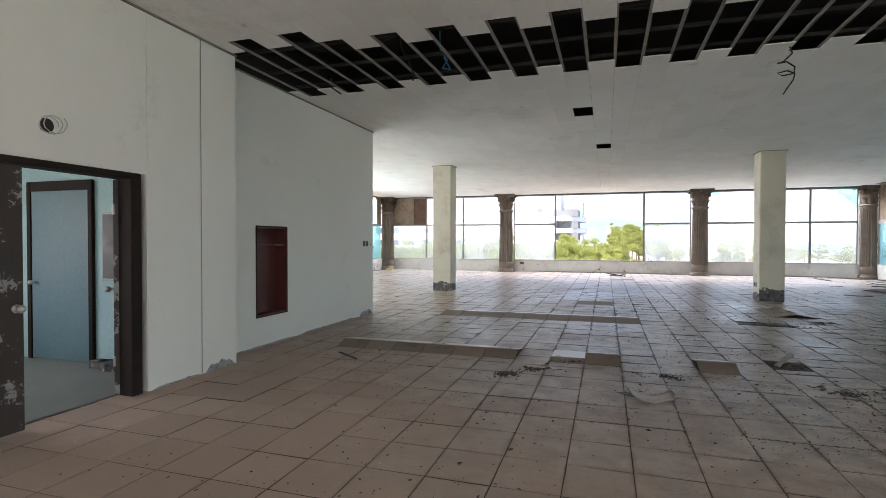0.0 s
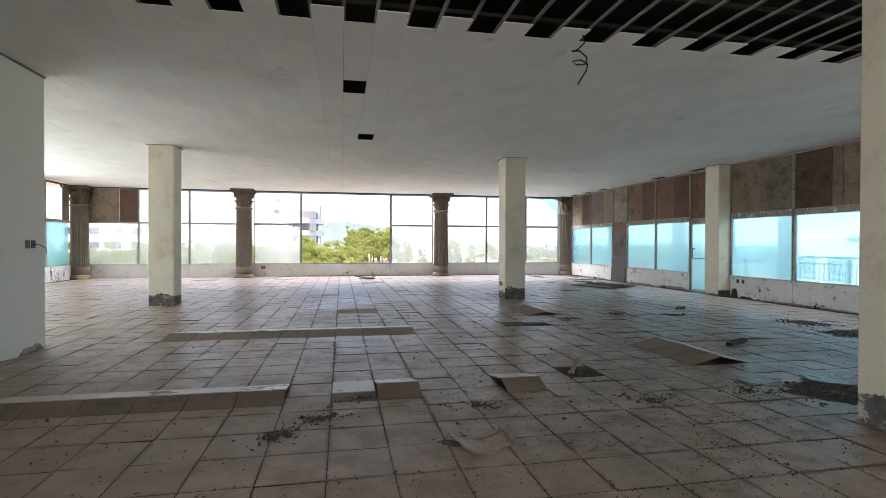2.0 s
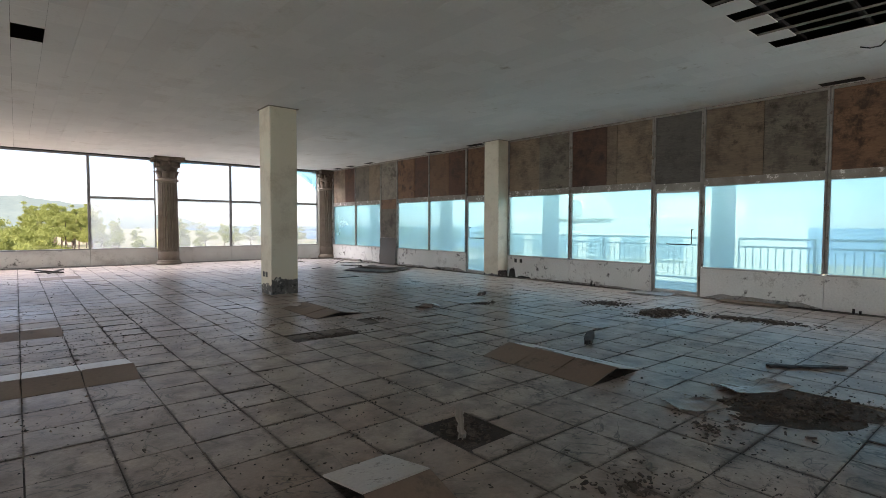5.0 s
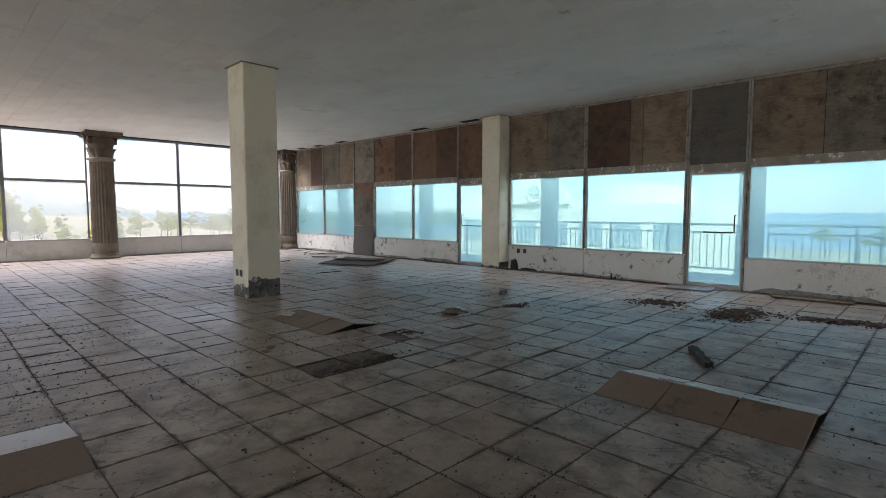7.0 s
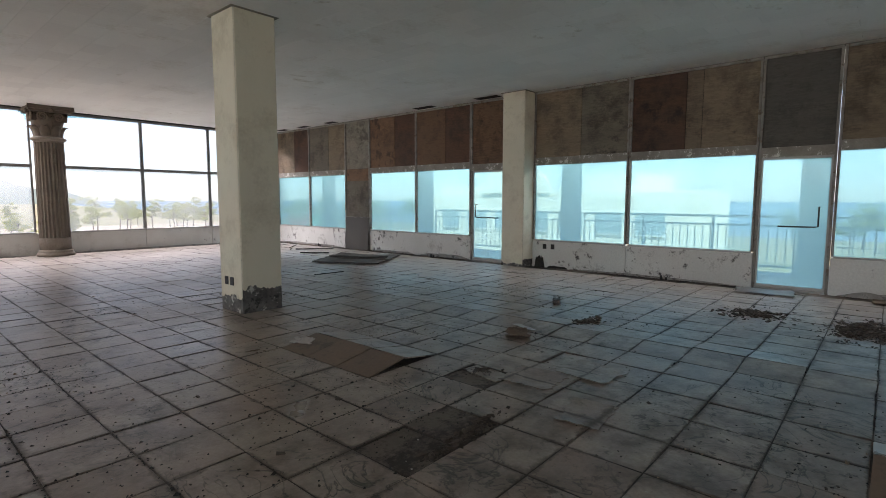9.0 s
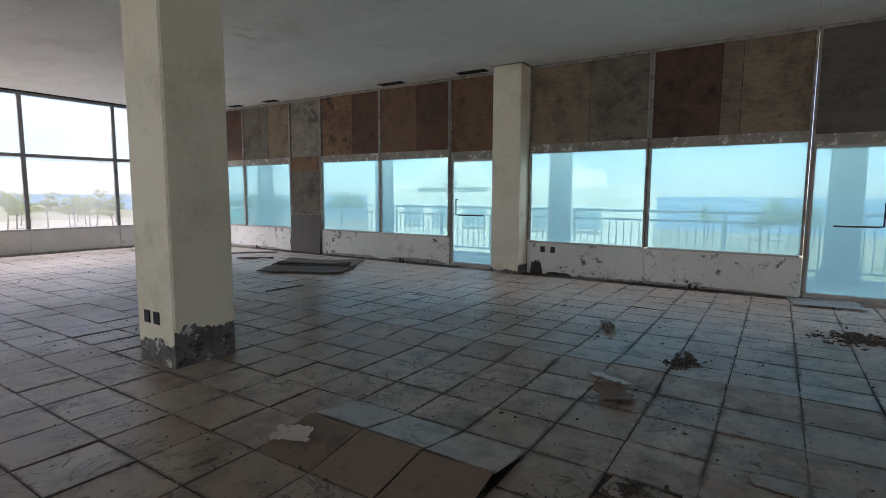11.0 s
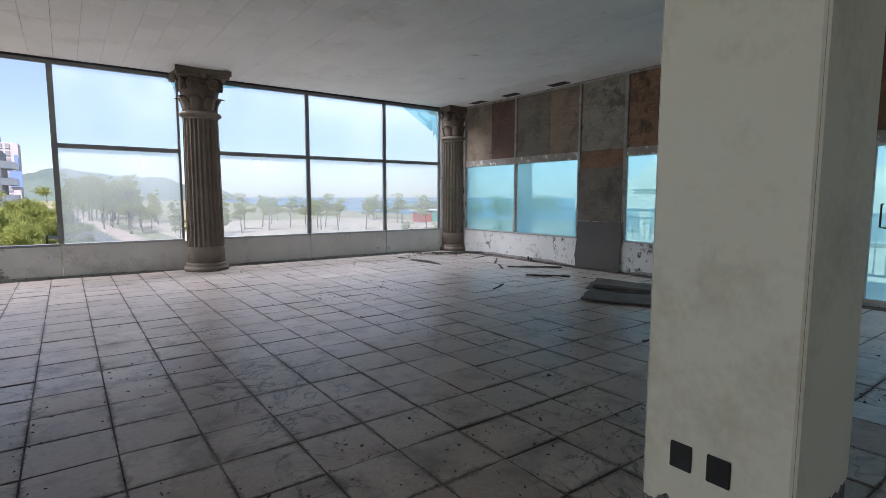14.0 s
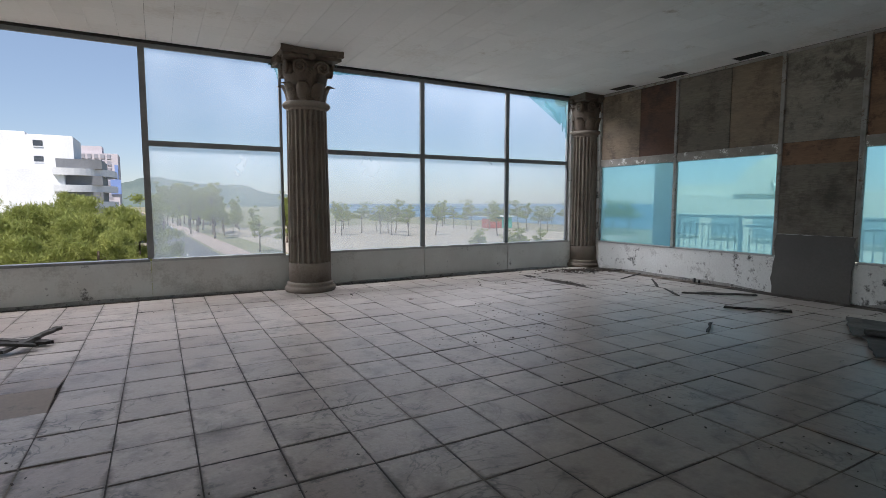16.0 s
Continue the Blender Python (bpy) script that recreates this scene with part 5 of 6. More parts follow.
def railing(y0, y1):
    r = empty("railing", "painted steel balcony railing with upright bars", "railing", "balcony railings", "", (12.9, y0, -0.03))
    L = y1 - y0
    boxes("top_rail", [(-0.03, 0.03, 0, L, 1.16, 1.21)], M_RAIL, r, "", 0.006)
    boxes("mid_rail", [(-0.018, 0.018, 0, L, 0.98, 1.02)], M_RAIL, r)
    boxes("bottom_rail", [(-0.018, 0.018, 0, L, 0.14, 0.18)], M_RAIL, r)
    n = int(L / 1.25)
    for k in range(n + 1):
        y = k * L / n
        boxes("post", [(-0.025, 0.025, max(0, y - 0.025), min(L, y + 0.025), 0, 1.16)], M_RAIL, r)
    n = int(L / 0.155)
    for k in range(1, n):
        y = k * L / n
        boxes("bar", [(-0.009, 0.009, y - 0.009, y + 0.009, 0.18, 0.98)], M_RAIL, r)


BCOLS = (4.8, 9.95, 15.1, 20.25, 25.4)
for a, b in zip(BCOLS, BCOLS[1:]):
    railing(a + 0.3, b - 0.3)
for y in BCOLS:
    c = empty("balcony_column", "pale fluted column on the balcony edge", "column", "balcony columns", "", (12.75, y, -0.03))
    bm = bmesh.new()
    lathe(bm, [(0.26, 0.3), (0.26, 0.31), (0.25, 3.6), (0.25, 3.61)], 96, (0.305, 3.605), 0.02, 16)
    part("shaft", bm, M_BCOL, c)
    bm = bmesh.new()
    lathe(bm, [(0.33, 0), (0.34, 0.06), (0.31, 0.1), (0.28, 0.3)], 32)
    part("base", bm, M_BCOL, c, "", True)
    bm = bmesh.new()
    box(bm, -0.33, 0.33, -0.33, 0.33, 3.61, 3.98)
    part("capital", bm, M_BCOL, c)

# ---- south window wall behind the walk, unseen, added as an opening for light ----
for k in range(7):
    x0 = -4.4 + k * 2.13
    w = empty("window_%d" % (60 + k), "assumed tall aluminium window, never in view", "window", "", "structure")
    boxes("frame", [(x0, x0 + 0.06, BACK - 0.1, BACK - 0.04, SILL, 3.8)], M_FRAME_DK, w)
    g = boxes("pane", [(x0 + 0.06, x0 + 2.13, BACK - 0.08, BACK - 0.074, SILL, 3.8)], M_GLASS, w)
    g.visible_shadow = False

# ---- outside ----
GROUND = -6.5
bm = bmesh.new()
vs = [bm.verts.new(p) for p in ((-4000, -4000, GROUND), (4000, -4000, GROUND), (4000, 4500, GROUND), (-4000, 4500, GROUND))]
bm.faces.new(vs)
tagged(new("ground", mesh_of("ground", bm, M_GROUND)), "sandy pale ground with dry grass", "", "", "structure")
bm = bmesh.new()
vs = [bm.verts.new(p) for p in ((130, -4000, GROUND + 0.06), (4000, -4000, GROUND + 0.06), (4000, 4500, GROUND + 0.06), (700, 4500, GROUND + 0.06), (130, 330, GROUND + 0.06))]
bm.faces.new(vs)
tagged(new("water", mesh_of("water", bm, M_SEA)), "calm blue sea reaching the horizon", "", "", "structure")


def strip(name, pts, w, z, m, label):
    bm = bmesh.new()
    prev = None
    for k, (x, y) in enumerate(pts):
        a, b = bm.verts.new((x - w / 2, y, z)), bm.verts.new((x + w / 2, y, z))
        if prev:
            bm.faces.new((prev[0], prev[1], b, a))
        prev = (a, b)
    return tagged(new(name, mesh_of(name, bm, m)), label, "", "", "structure")


strip("road", [(9.5, 30), (6, 90), (2.5, 170), (-6, 330), (-15, 520)], 9.0, GROUND + 0.04, M_ASPHALT, "grey asphalt road running away between trees")
strip("pavement", [(16.5, 30), (13, 90), (9.5, 170), (1, 330), (-8, 520)], 4.0, GROUND + 0.12, M_PAVING, "pale pink paved walk beside the road")
# Hidden below the sill line; added as a reflector for the ceiling.
structure("bounce_slab", [(-25, 25, FAR + 0.5, 40, GROUND - 0.2, GROUND + 0.1)], M_SAND, "unseen pale slab added to bounce sunlight up through the windows")
strip("plaza", [(60, 95), (58, 140), (55, 190)], 80, GROUND + 0.03, M_SAND, "pale sandy car park by the beach")
for k in range(14):
    y = 60 + 14 * k
    x = 9.5 - (y - 30) * 0.055
    structure("road_marking", [(x - 0.08, x + 0.08, y, y + 5, GROUND + 0.044, GROUND + 0.05)], M_WALL, "white painted dashed lane line")


def pine(name, h, seed, spread, tufts, lean, trunk_share):
    """Tapered trunk, limbs and a crown of many small needle tufts."""
    r = random.Random(seed)
    t = empty(name, "coastal pine with a loose yellow-green crown", "tree", "pine trees")
    bm = bmesh.new()
    top = Vector((lean, lean * 0.4, h))
    limbs = []
    pts = [Vector((lean * (k / 6) ** 1.5 + 0.1 * r.uniform(-1, 1) * (k > 0), lean * 0.4 * (k / 6), h * 0.9 * k / 6)) for k in range(7)]
    for k in range(6):
        tube(bm, [pts[k], pts[k + 1]], 0.16 * h / 8 * (1 - 0.13 * k), 7)
    for k in range(11):
        f = r.uniform(trunk_share, 0.98)
        q = min(5, int(f * 6))
        p = pts[q].lerp(pts[q + 1], f * 6 - q)
        a = k * 2.4 + r.uniform(-0.4, 0.4)
        ln = spread * r.uniform(0.45, 1.0) * (1.15 - 0.6 * max(0, f - trunk_share) / (1 - trunk_share))
        e = p + Vector((math.cos(a) * ln, math.sin(a) * ln, ln * r.uniform(0.15, 0.5)))
        mid = p.lerp(e, 0.5) + Vector((0, 0, 0.12 * ln))
        tube(bm, [p, mid, e], 0.045, 5)
        limbs.append((p, mid, e))
    part("trunk", bm, M_BARK, t, "grey-brown bark", True)
    verts, faces = [], []
    clumps = []
    for p, mid, e in limbs:
        for q in range(4):
            u = r.uniform(0.45, 1.05)
            clumps.append((mid.lerp(e, u * 2 - 1) if u > 0.5 else p.lerp(mid, u * 2)) + Vector((r.gauss(0, 0.3), r.gauss(0, 0.3), r.gauss(0.1, 0.2))))
    for q in range(8):
        clumps.append(top + Vector((r.gauss(0, spread * 0.3), r.gauss(0, spread * 0.3), r.gauss(-0.5, 0.4))))
    for k in range(tufts):
        c = r.choice(clumps) + Vector((r.gauss(0, 0.24), r.gauss(0, 0.24), r.gauss(0, 0.16)))
        d = Vector((r.gauss(0, 1), r.gauss(0, 1), r.gauss(1.1, 0.7))).normalized()
        u = d.orthogonal().normalized()
        u = Matrix.Rotation(r.uniform(0, 6.28), 3, d) @ u
        L, w = r.uniform(0.18, 0.34), r.uniform(0.014, 0.027)
        n = len(verts)
        verts += [c - u * w * 0.3, c + d * L * 0.55 - u * w, c + d * L, c + d * L * 0.55 + u * w]
        faces += [(n, n + 1, n + 2, n + 3)]
    me = bpy.data.meshes.new("crown")
    me.from_pydata(verts, [], faces)
    me.materials.append(M_PINE)
    cr = new("crown", me)
    cr.parent = t
    return t


r = random.Random(77)
pines = [pine("pine_tree", 9.0, 21, 2.2, 21000, 0.5, 0.25), pine("pine_tree", 8.6, 22, 2.4, 21000, -0.6, 0.25), pine("pine_tree", 7.6, 23, 2.7, 8000, 0.8, 0.45)]
spots = []
for row, y in enumerate((43.5, 47.5, 52, 57)):
    for k in range(14):
        spots.append(((-0.9, 0.2, 0.7, 1.6)[row] - 1.7 * k + r.uniform(-0.4, 0.4), y + r.uniform(-1, 1), r.choice((0, 1)), r.uniform(0.71, 0.83) + 0.02 * row))
for k in range(8):
    spots.append((r.uniform(7.5, 15), r.uniform(120, 190), r.choice((0, 1)), r.uniform(1.0, 1.25)))
for k in range(14):
    y = 80 + 14 * k
    spots.append((r.uniform(-9, -5) - (y - 80) * 0.055, y, r.choice((0, 1)), r.uniform(0.8, 1.0)))
for k in range(26):
    spots.append((r.uniform(16, 30) - k * 0.2, 95 + 9 * k, r.choice((0, 1, 2)), r.uniform(0.7, 1.05)))
for k in range(40):
    a = radians(r.uniform(14, 50))
    D = r.uniform(115, 190)
    spots.append((2 + D * math.sin(a), 17 + D * math.cos(a), 2, r.uniform(0.8, 1.15)))
for k in range(6):
    spots.append((r.uniform(78, 115), r.uniform(4, 24), 2, r.uniform(0.8, 1.0)))
for k in range(16):
    spots.append((r.uniform(3, 22), r.uniform(195, 245), r.choice((0, 1)), r.uniform(1.25, 1.6)))
for k in range(10):
    spots.append((r.uniform(40, 52), r.uniform(58, 85), 2, r.uniform(0.45, 0.62)))
used = [False] * 3
for x, y, v, s in spots:
    m = pose(x, y, GROUND, 0, 0, r.uniform(0, 360))
    if not used[v]:
        used[v] = True
        pines[v].matrix_basis = m
        pines[v].scale = (s, s, s)
    else:
        o = copy_thing(pines[v], m)
        o.scale = (s, s, s)

# hills
for k, (x0, x1, y, h, sd) in enumerate(((-300, 330, 1150, 62, 1), (-700, 120, 1500, 60, 4))):
    bm = bmesh.new()
    n = 90
    fr_, bk = [], []
    ridge = []
    for i in range(n + 1):
        u = i / n
        x = x0 + (x1 - x0) * u
        z = h * (math.sin(math.pi * u) ** 0.6) * (0.75 + 0.35 * noise.fractal(Vector((u * 5, sd, 0)), 1, 2, 5))
        fr_.append(bm.verts.new((x, y, GROUND)))
        ridge.append(bm.verts.new((x, y + 160, GROUND + 8 + max(0, z))))
        bk.append(bm.verts.new((x, y + 400, GROUND)))
    for i in range(n):
        bm.faces.new((fr_[i], fr_[i + 1], ridge[i + 1], ridge[i]))
        bm.faces.new((ridge[i], ridge[i + 1], bk[i + 1], bk[i]))
    tagged(new("hill", mesh_of("hill", bm, M_HILL, True)), "low wooded hill, haze put into its grey-green colour", "hill", "", "structure")


def building(name, label, blocks, m, wins, mw, group=""):
    """Blocks as wall meshes; windows as recessed dark boxes with sills."""
    b = empty(name, label, "building", group)
    for d in blocks:
        boxes("wall", [d], m, b)
        x0, x1, y0, y1, z0, z1 = d
        boxes("roof", [(x0 + 0.15, x1 - 0.15, y0 + 0.15, y1 - 0.15, z1, z1 + 0.12)], m, b)
    for d in wins:
        w = boxes("window", [d], mw, b)
        x0, x1, y0, y1, z0, z1 = d
        boxes("sill", [(x0 - 0.05, x1 + 0.05, y0 - 0.08, y1, z0 - 0.12, z0)], m, w)
    return b


wins = []
for z in (8.6, 11.3):
    wins.append((-16.5, -15.2, 129.9, 130.2, z, z + 1.0))
for k in range(9):
    for z in (-3.2, 0.2, 3.4):
        wins.append((-60 + k * 4.4, -57.6 + k * 4.4, 127.9, 128.2, z, z + 1.5))
building("hotel_building", "white stepped concrete hotel block", [(-22, -17.5, 130, 140, GROUND, 13.6), (-17.5, -10.8, 130, 141, GROUND, 13.2), (-62, -16, 128, 140, GROUND, 6.2), (-20, -12, 127, 136, GROUND, 7.2)], M_WHITE_BLD, wins, M_WIN_DARK)
cb = empty("balcony_wing", "white curved hotel wing with balcony strips", "building")
for s in range(5):
    z = GROUND + 1.2 + s * 2.9
    bm = bmesh.new()
    N = 16
    pts = [(-14 + 9 * math.sin(math.pi / 2 * k / N), 126 + 10 * (1 - math.cos(math.pi / 2 * k / N))) for k in range(N + 1)]
    pts = [(-13.5, 126)] + pts[2:] + [(-5, 142), (-13.5, 142)]
    va = [bm.verts.new((x, y, z)) for x, y in pts]
    vb = [bm.verts.new((x, y, z + 1.2)) for x, y in pts]
    for k in range(len(pts)):
        bm.faces.new((va[k], va[(k + 1) % len(pts)], vb[(k + 1) % len(pts)], vb[k]))
    bm.faces.new(va[::-1])
    bm.faces.new(vb)
    part("balcony", bm, M_WHITE_BLD, cb)
    # Grey box paints the shade between two balcony strips.
    boxes("recess", [(-13.3, -6.6, 128.5, 141, z + 1.2, z + 2.9)], M_WIN_MID, cb)
wins = []
for k in range(7):
    for s in range(9):
        wins.append((-28.5 + k * 2.2, -27.2 + k * 2.2, 269.8, 270.2, -2 + s * 2.7, -0.4 + s * 2.7))
building("unfinished_tower", "brown unfinished tower block far off, colours paled for haze", [(-29, -11.5, 270, 285, GROUND, 21.5), (-24, -17, 272, 280, 21.5, 24.5)], M_BROWN_BLD, wins, M_WIN_FAR)
ne = bpy.data.objects["unfinished_tower"]
boxes("net", [(-14.5, -10.8, 269.3, 269.6, 5, 11)], M_NET, ne)
boxes("net_band", [(-12.8, -11.6, 269.2, 269.5, 11, 17)], M_NET, ne)
wins = []
for k in range(7):
    y = 26.5 + k * 4.6
    wins.append((55.85, 56.2, y, y + 3.0, -2.2, 0.2))
building("neighbour_building", "cream beachside building with a stepped parapet", [(56, 72, 24, 59, GROUND, 2.4), (57, 70, 30, 36, 2.4, 4.4), (56.5, 70, 50, 58, 2.4, 3.4)], M_CREAM_BLD, wins, M_WIN_TEAL)
gb = empty("curved_gable", "cream curved gable with a round window", "gable", "", "", (55.7, 45.0, 2.4))
bm = bmesh.new()
N = 24
pts = [(-5, 0)] + [(5 * math.cos(math.pi - math.pi * k / N), 0.6 + 3.4 * math.sin(math.pi * k / N) ** 1.4) for k in range(N + 1)] + [(5, 0)]
va = [bm.verts.new((0, y, z)) for y, z in pts]
vb = [bm.verts.new((0.5, y, z)) for y, z in pts]
for k in range(len(pts)):
    bm.faces.new((va[k], va[(k + 1) % len(pts)], vb[(k + 1) % len(pts)], vb[k]))
bm.faces.new(va)
bm.faces.new(vb[::-1])
part("wall", bm, M_CREAM_BLD, gb)
bm = bmesh.new()
bmesh.ops.create_cone(bm, segments=28, cap_ends=True, radius1=1.0, radius2=1.0, depth=0.2, matrix=pose(-0.02, 0, 1.4, 0, 90, 0))
part("round_window", bm, M_WIN_PALE, gb)
bm = bmesh.new()
tube(bm, [(-0.12, 1.05 * math.cos(k * math.pi / 16), 1.4 + 1.05 * math.sin(k * math.pi / 16)) for k in range(33)], 0.13, 8)
part("round_frame", bm, M_CREAM_BLD, gb, "", True)
boxes("glazing_bar", [(-0.2, -0.13, -0.98, 0.98, 1.34, 1.46)], M_CREAM_BLD, gb)
boxes("glazing_bar", [(-0.2, -0.131, -0.06, 0.06, 0.45, 2.35)], M_CREAM_BLD, gb)
boxes("finial", [(-0.1, 0.6, -0.7, 0.7, 3.95, 4.3)], M_CREAM_BLD, gb)
kiosk = empty("beach_kiosk", "red and green beach kiosk far off", "kiosk")
boxes("wall", [(92, 97, 150, 154, GROUND, GROUND + 3)], M_RED, kiosk)
boxes("annex", [(97, 101, 150, 154, GROUND, GROUND + 3.6)], M_GREEN, kiosk)
boxes("roof", [(91.5, 101.5, 149.5, 154.5, GROUND + 3.6, GROUND + 3.9)], M_WALL, kiosk)
v = empty("van", "white delivery van driving on the far road", "car", "", "", (4.0, 160, GROUND + 0.04))
boxes("body", [(-0.95, 0.95, -2.3, 1.4, 0.35, 2.1)], M_WHITE_BLD, v, "", 0.15)
boxes("cab", [(-0.93, 0.93, 1.35, 2.3, 0.35, 1.5)], M_WHITE_BLD, v, "", 0.12)
boxes("windscreen", [(-0.8, 0.8, -2.33, -2.29, 1.2, 1.9)], M_WIN_DARK, v)
for x in (-0.85, 0.85):
    for y in (-1.5, 1.5):
        bm = bmesh.new()
        bmesh.ops.create_cone(bm, segments=16, cap_ends=True, radius1=0.34, radius2=0.34, depth=0.22, matrix=pose(x, y, 0.34, 0, 90, 0))
        part("wheel", bm, M_BLACK, v)

# ---- floor tiles ----
def edge(e):
    """Row edges; the rows are a little longer this side of the seam."""
    return SEAM + e * (0.4675 if e < 0 else 0.4415)


RIDGE_LOW = {}    # pairs whose low ridge runs along x: (column, near row): height
for i in range(-8, 1):
    RIDGE_LOW[(i, -2)] = 0.05
RIDGE_LOW[(-2, 4)] = 0.04
RIDGE_LOW[(-1, 4)] = 0.05
RIDGE_LOW[(1, 23)] = 0.045
RIDGE_LOW[(0, 23)] = 0.035
BUCKLED = {}      # broken and pushed up in front, the tile behind resting on the ridge
for i in range(-9, -3):
    BUCKLED[(i, -10)] = 0.075
BUCKLED[(-2, -10)] = 0.012
BUCKLED[(-1, -10)] = 0.09
BUCKLED[(2, -10)] = 0.085
RIDGE_X = {}      # ridge along y: (near column, row): height
for j in (-8, -7, -6):
    RIDGE_X[(8, j)] = 0.095
for j in (2, 3, 4):
    RIDGE_X[(7, j)] = 0.075
for j in range(-5, 13):
    RIDGE_X[(12, j)] = 0.028 + 0.012 * (j in (-4, -3, 1))
MISSING = {(4, -9), (4, -8), (5, -1), (6, -1), (8, 0), (9, -11), (10, -11), (10, -12)}


def tile_shape(sx, sy):
    """Tile with a chamfered top, centred, its top at 0."""
    c, d = 0.004, 0.012
    lo = [(-sx, -sy, -d), (sx, -sy, -d), (sx, sy, -d), (-sx, sy, -d)]
    mid = [(x, y, -c * 0.6) for x, y, z in lo]
    hi = [(x - math.copysign(c, x), y - math.copysign(c, y), 0) for x, y, z in lo]
    quads = [(8, 9, 10, 11), (3, 2, 1, 0)]
    for k in range(4):
        n = (k + 1) % 4
        quads += [(k, n, 4 + n, 4 + k), (4 + k, 4 + n, 8 + n, 8 + k)]
    return lo + mid + hi, quads


def tile_mesh(sx, sy, m):
    pts, quads = tile_shape(sx, sy)
    me = bpy.data.meshes.new("tile")
    me.from_pydata(pts, [], quads)
    me.materials.append(m)
    return me


GX, GY = 0.0042, 0.0045
MESHES = {(n, c): tile_mesh(TX / 2 - GX, n / 2 - GY, (M_TILE, M_TILE_SHADED, M_TILE_TOP)[c]) for n in (LONG, SHORT) for c in (0, 1, 2)}
RUN = 0.25        # depth of a pushed-up slope
FLAT_PIECE = tile_mesh(TX / 2 - GX, (LONG - RUN) / 2, M_TILE)
SUNK = tile_mesh(TX / 2 - GX, LONG / 2 - GY, M_TILE_SUNK)
STEEP = {}
for h in set(BUCKLED.values()):
    STEEP[h] = tile_mesh(TX / 2 - GX, math.hypot(h, RUN) / 2, M_TILE_SHADED)
floor = bpy.data.objects["floor"]


def lay(me, m):
    ob = new("tile", me)
    ob.parent = floor
    ob.matrix_world = m


verts, faces = [], []
r = random.Random(31)
for i in range(int((WEST - OX) / TX) - 1, int((EAST - OX) / TX) + 1):
    for j in range(-36, 34):
        ya, yb = edge(j), edge(j + 1)
        L = LONG if j < 0 else SHORT
        cx, cy = OX + (i + 0.5) * TX, (ya + yb) / 2
        if cx < -4.45 - TX / 2 and cy < 10.0 or cx + TX / 2 > EAST or cx - TX / 2 < WEST or yb > FAR or ya < BACK or (i, j) in MISSING:
            continue
        rough = 1.0 + 1.6 * max(0.0, noise.noise(Vector((cx * 0.35, cy * 0.35, 8.0))))
        m = pose(cx, cy, r.uniform(-0.002, 0.002) * rough, r.gauss(0, 0.36) * rough, r.gauss(0, 0.30) * rough, r.gauss(0, 0.2))
        # Tile tone: 0 plain, 1 darkened front slope, 2 paled back slope.
        own, slope_tone = True, 0
        if (i, j) in BUCKLED:
            h = BUCKLED[(i, j)]
            lay(FLAT_PIECE, pose(cx, ya + (L - RUN) / 2 + 0.004, 0))
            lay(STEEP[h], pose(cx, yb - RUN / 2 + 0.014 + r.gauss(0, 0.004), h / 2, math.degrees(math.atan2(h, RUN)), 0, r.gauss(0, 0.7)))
            continue
        if (i, j - 1) in BUCKLED:
            h = BUCKLED[(i, j - 1)]
            slope_tone = 2
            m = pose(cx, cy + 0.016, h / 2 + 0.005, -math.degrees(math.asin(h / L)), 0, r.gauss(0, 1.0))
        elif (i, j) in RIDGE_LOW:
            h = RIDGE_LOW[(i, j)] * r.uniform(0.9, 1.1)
            slope_tone = 1
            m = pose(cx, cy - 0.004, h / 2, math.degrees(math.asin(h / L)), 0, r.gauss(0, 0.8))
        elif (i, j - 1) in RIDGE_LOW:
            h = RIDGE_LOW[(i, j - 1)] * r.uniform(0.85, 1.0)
            slope_tone = 2 if j == -1 else 0
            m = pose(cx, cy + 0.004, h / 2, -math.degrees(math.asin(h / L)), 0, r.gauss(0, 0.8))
        elif (i, j) in RIDGE_X:
            h = RIDGE_X[(i, j)] * r.uniform(0.9, 1.1)
            slope_tone = 0 if i == 12 else 1
            m = pose(cx - 0.004, cy, h / 2, 0, -math.degrees(math.asin(h / TX)), r.gauss(0, 0.8))
        elif (i - 1, j) in RIDGE_X:
            h = RIDGE_X[(i - 1, j)] * r.uniform(0.85, 1.0)
            slope_tone = 2 if i == 9 else 0
            m = pose(cx + 0.004, cy, h / 2, 0, math.degrees(math.asin(h / TX)), r.gauss(0, 0.8))
        else:
            own = False
        if (-3 <= i <= 8 and -12 <= j <= 11) or own:
            lay(MESHES[(L, slope_tone)], m)
        else:
            n = len(verts)
            pts, quads = tile_shape(TX / 2 - GX, L / 2 - GY)
            verts += [m @ Vector(p) for p in pts]
            faces += [tuple(n + q for q in g) for g in quads]
lay(tile_mesh(TX / 2 - GX, 0.09, M_TILE), pose(OX + 4.5 * TX, edge(-9) + 0.10, 0, 0, 0, 2))
lay(tile_mesh(TX / 2 - GX, 0.105, M_TILE), pose(OX + 4.5 * TX, edge(-7) - 0.115, 0.004, 3, 0, -2))
lay(tile_mesh(0.10, LONG / 2 - 0.03, M_TILE), pose(OX + 9 * TX - 0.11, edge(0) + 0.21, 0, 0, 0, -9))
lay(SUNK, pose(OX + 5.5 * TX, edge(-1) + LONG / 2, -0.006, -0.8, 0.6, 1))
lay(SUNK, pose(OX + 6.5 * TX, edge(-1) + LONG / 2 + 0.02, -0.005, 0.5, 0.9, -1))
lay(SUNK, pose(OX + 8.35 * TX, edge(0) + 0.22, -0.008, 0, 1.0, 3))
me = bpy.data.meshes.new("far_tiles")
me.from_pydata(verts, [], faces)
me.materials.append(M_TILE)
ft = new("far_tiles", me)
ft.parent = floor
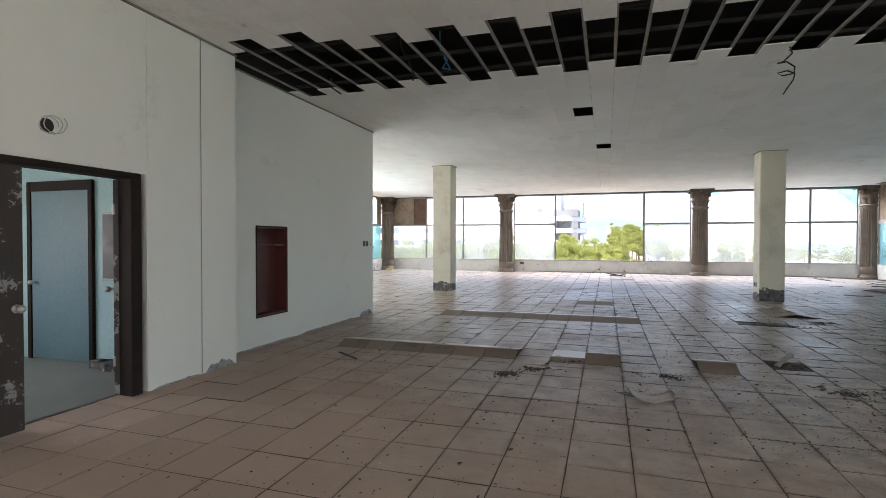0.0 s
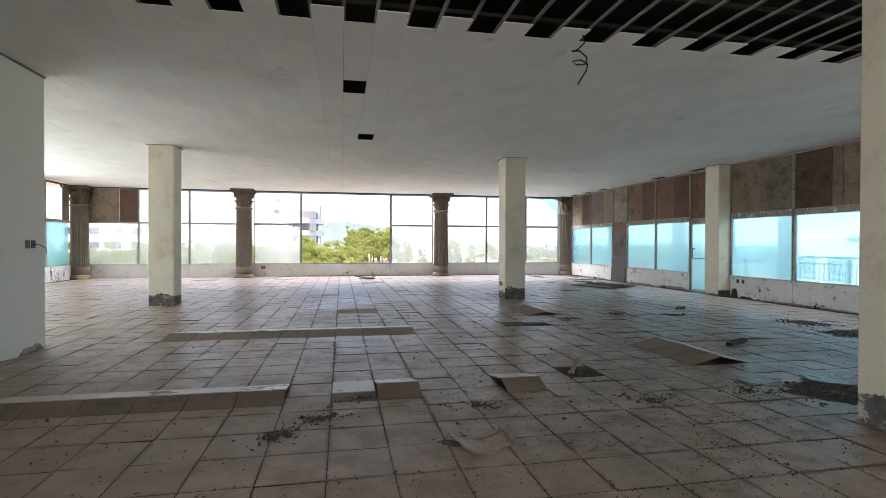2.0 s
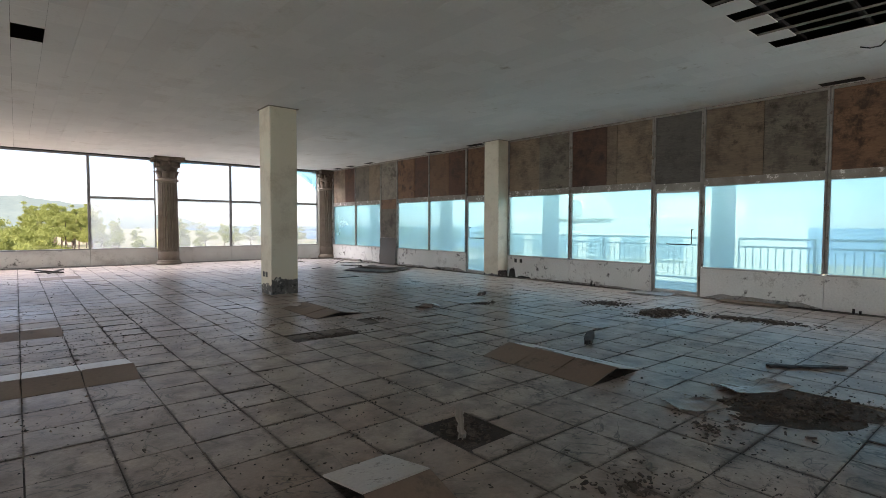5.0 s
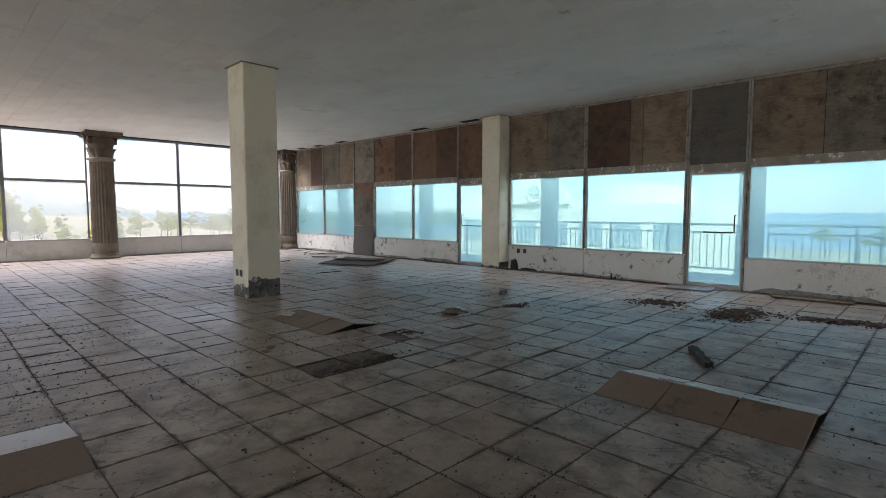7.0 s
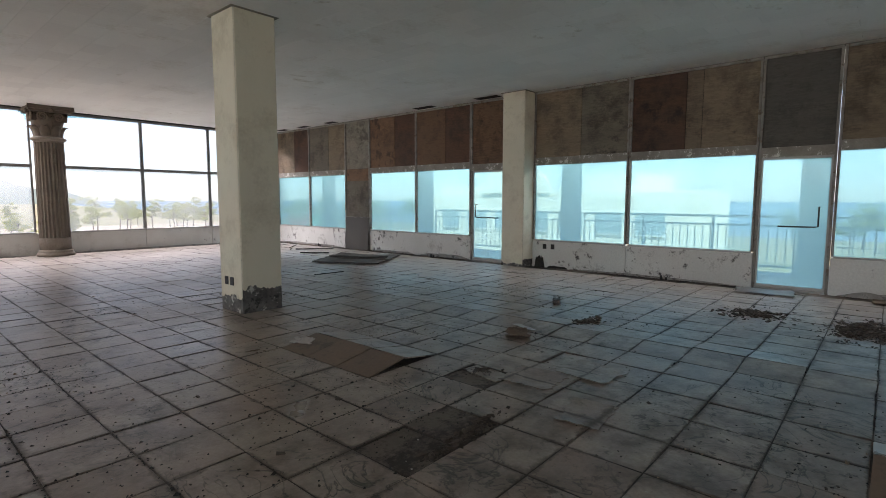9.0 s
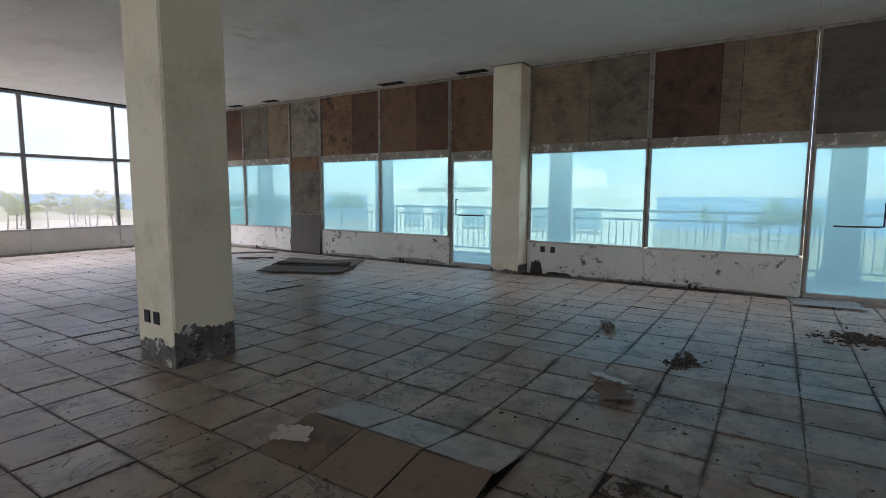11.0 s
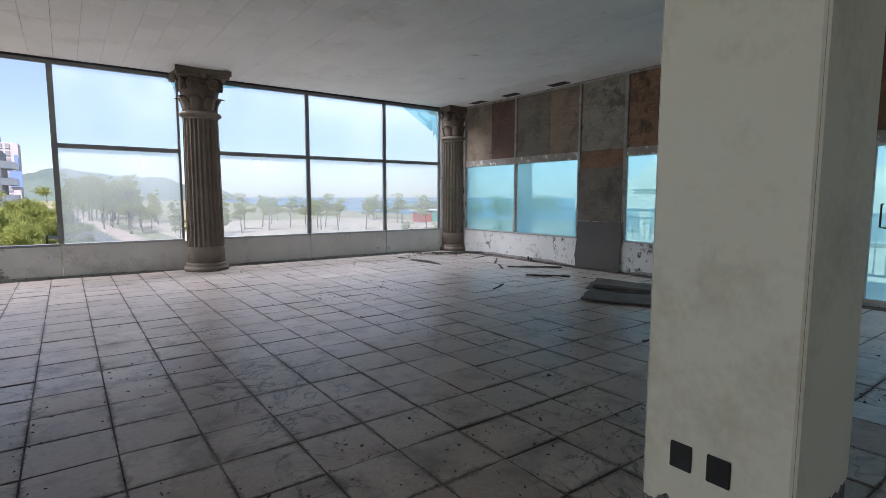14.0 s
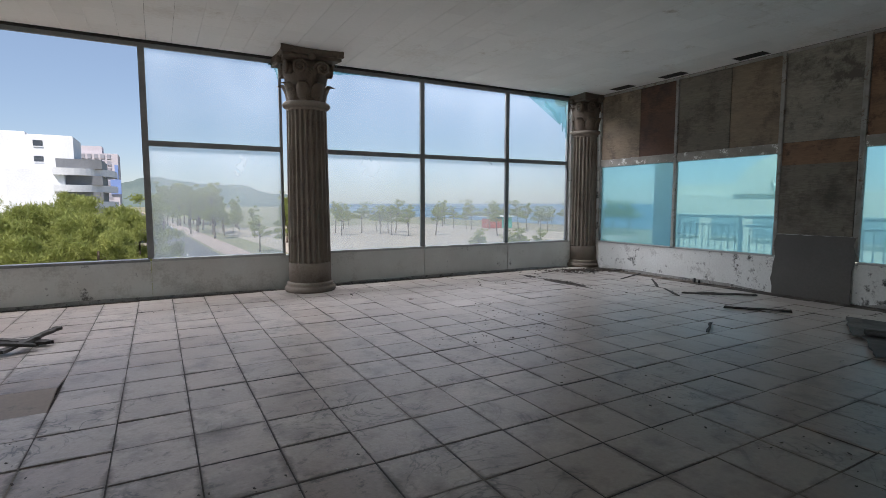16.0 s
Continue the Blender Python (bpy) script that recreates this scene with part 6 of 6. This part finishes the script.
tagged(ft, "worn beige floor tiles with dark joints", "", "", "stuff")


ob = boxes("edge_strip", [(-4.768, -4.644, 5.436, 9.868, -0.012, -0.001)], M_TILE, floor)

# ---- mortar in the joints ----
verts, faces = [], []


def rib(x0, x1, y0, y1):
    n = len(verts)
    verts.extend([(x0, y0, -0.012), (x1, y0, -0.012), (x1, y1, -0.012), (x0, y1, -0.012), (x0, y0, -0.0028), (x1, y0, -0.0028), (x1, y1, -0.0028), (x0, y1, -0.0028)])
    faces.extend([(n + 4, n + 5, n + 6, n + 7), (n, n + 1, n + 5, n + 4), (n + 1, n + 2, n + 6, n + 5), (n + 2, n + 3, n + 7, n + 6), (n + 3, n, n + 4, n + 7)])


for i in range(int((WEST - OX) / TX), int((EAST - OX) / TX) + 1):
    x = OX + i * TX
    rib(x - GX, x + GX, BACK if x > -4.4 else 10.08, FAR)
for j in range(-34, 34):
    if BACK < edge(j) < FAR:
        for i in range(int((WEST - OX) / TX) - 1, int((EAST - OX) / TX) + 1):
            xa, xb = max(WEST, OX + i * TX + GX + 0.0005), min(EAST, OX + (i + 1) * TX - GX - 0.0005)
            if xb > xa and (xa > -4.45 or edge(j) > 10.08):
                rib(xa, xb, edge(j) - GY, edge(j) + GY)
me = bpy.data.meshes.new("joints")
me.from_pydata(verts, [], faces)
me.materials.append(M_GROUT)
ob = new("joints", me)
ob.parent = floor
tagged(ob, "dark dirty mortar in the joints between tiles", "", "", "stuff")


# ---- crumbs of mortar and dirt, thickest along the joints ----
def joint_dirt(name, label, count, seed, m, size, joint_share):
    r = random.Random(seed)
    verts, faces = [], []
    while count:
        x, y = r.uniform(-1.5, 9.8), r.uniform(4.2, 18.5)
        if noise.noise(Vector((x * 0.55, y * 0.55, seed))) + 0.25 * noise.noise(Vector((x * 2.3, y * 2.3, seed))) < r.uniform(-0.12, 0.42) + 0.06 * max(0, y - 13):
            continue
        if r.random() < joint_share:
            if r.random() < 0.5:
                x = OX + round((x - OX) / TX) * TX + r.gauss(0, 0.013)
            else:
                y = edge(round((y - SEAM) / (LONG if y < SEAM else SHORT))) + r.gauss(0, 0.013)
        s = size * r.uniform(0.4, 1.0) * (2.0 if r.random() < 0.04 else 1.0)
        n = len(verts)
        a = r.uniform(0, 6.28)
        for k in range(4):
            q = s * r.uniform(0.6, 1.2)
            verts.append((x + math.cos(a + k * 1.57) * q, y + math.sin(a + k * 1.57) * q * 0.7, -0.001))
        verts.append((x + r.gauss(0, 0.2) * s, y + r.gauss(0, 0.2) * s, s * r.uniform(0.4, 0.9)))
        faces += [(n, n + 1, n + 4), (n + 1, n + 2, n + 4), (n + 2, n + 3, n + 4), (n + 3, n, n + 4), (n + 3, n + 2, n + 1, n)]
        count -= 1
    me = bpy.data.meshes.new(name)
    me.from_pydata(verts, [], faces)
    me.materials.append(m)
    tagged(new(name, me), label, "debris", "", "stuff")


joint_dirt("dirt_crumbs", "dark dirt crumbs strewn along the tile joints", 9000, 3, M_MOULD, 0.011, 0.6)
joint_dirt("mortar_crumbs", "pale mortar chips strewn over the floor tiles", 1100, 5, M_TILE_BACK, 0.012, 0.45)
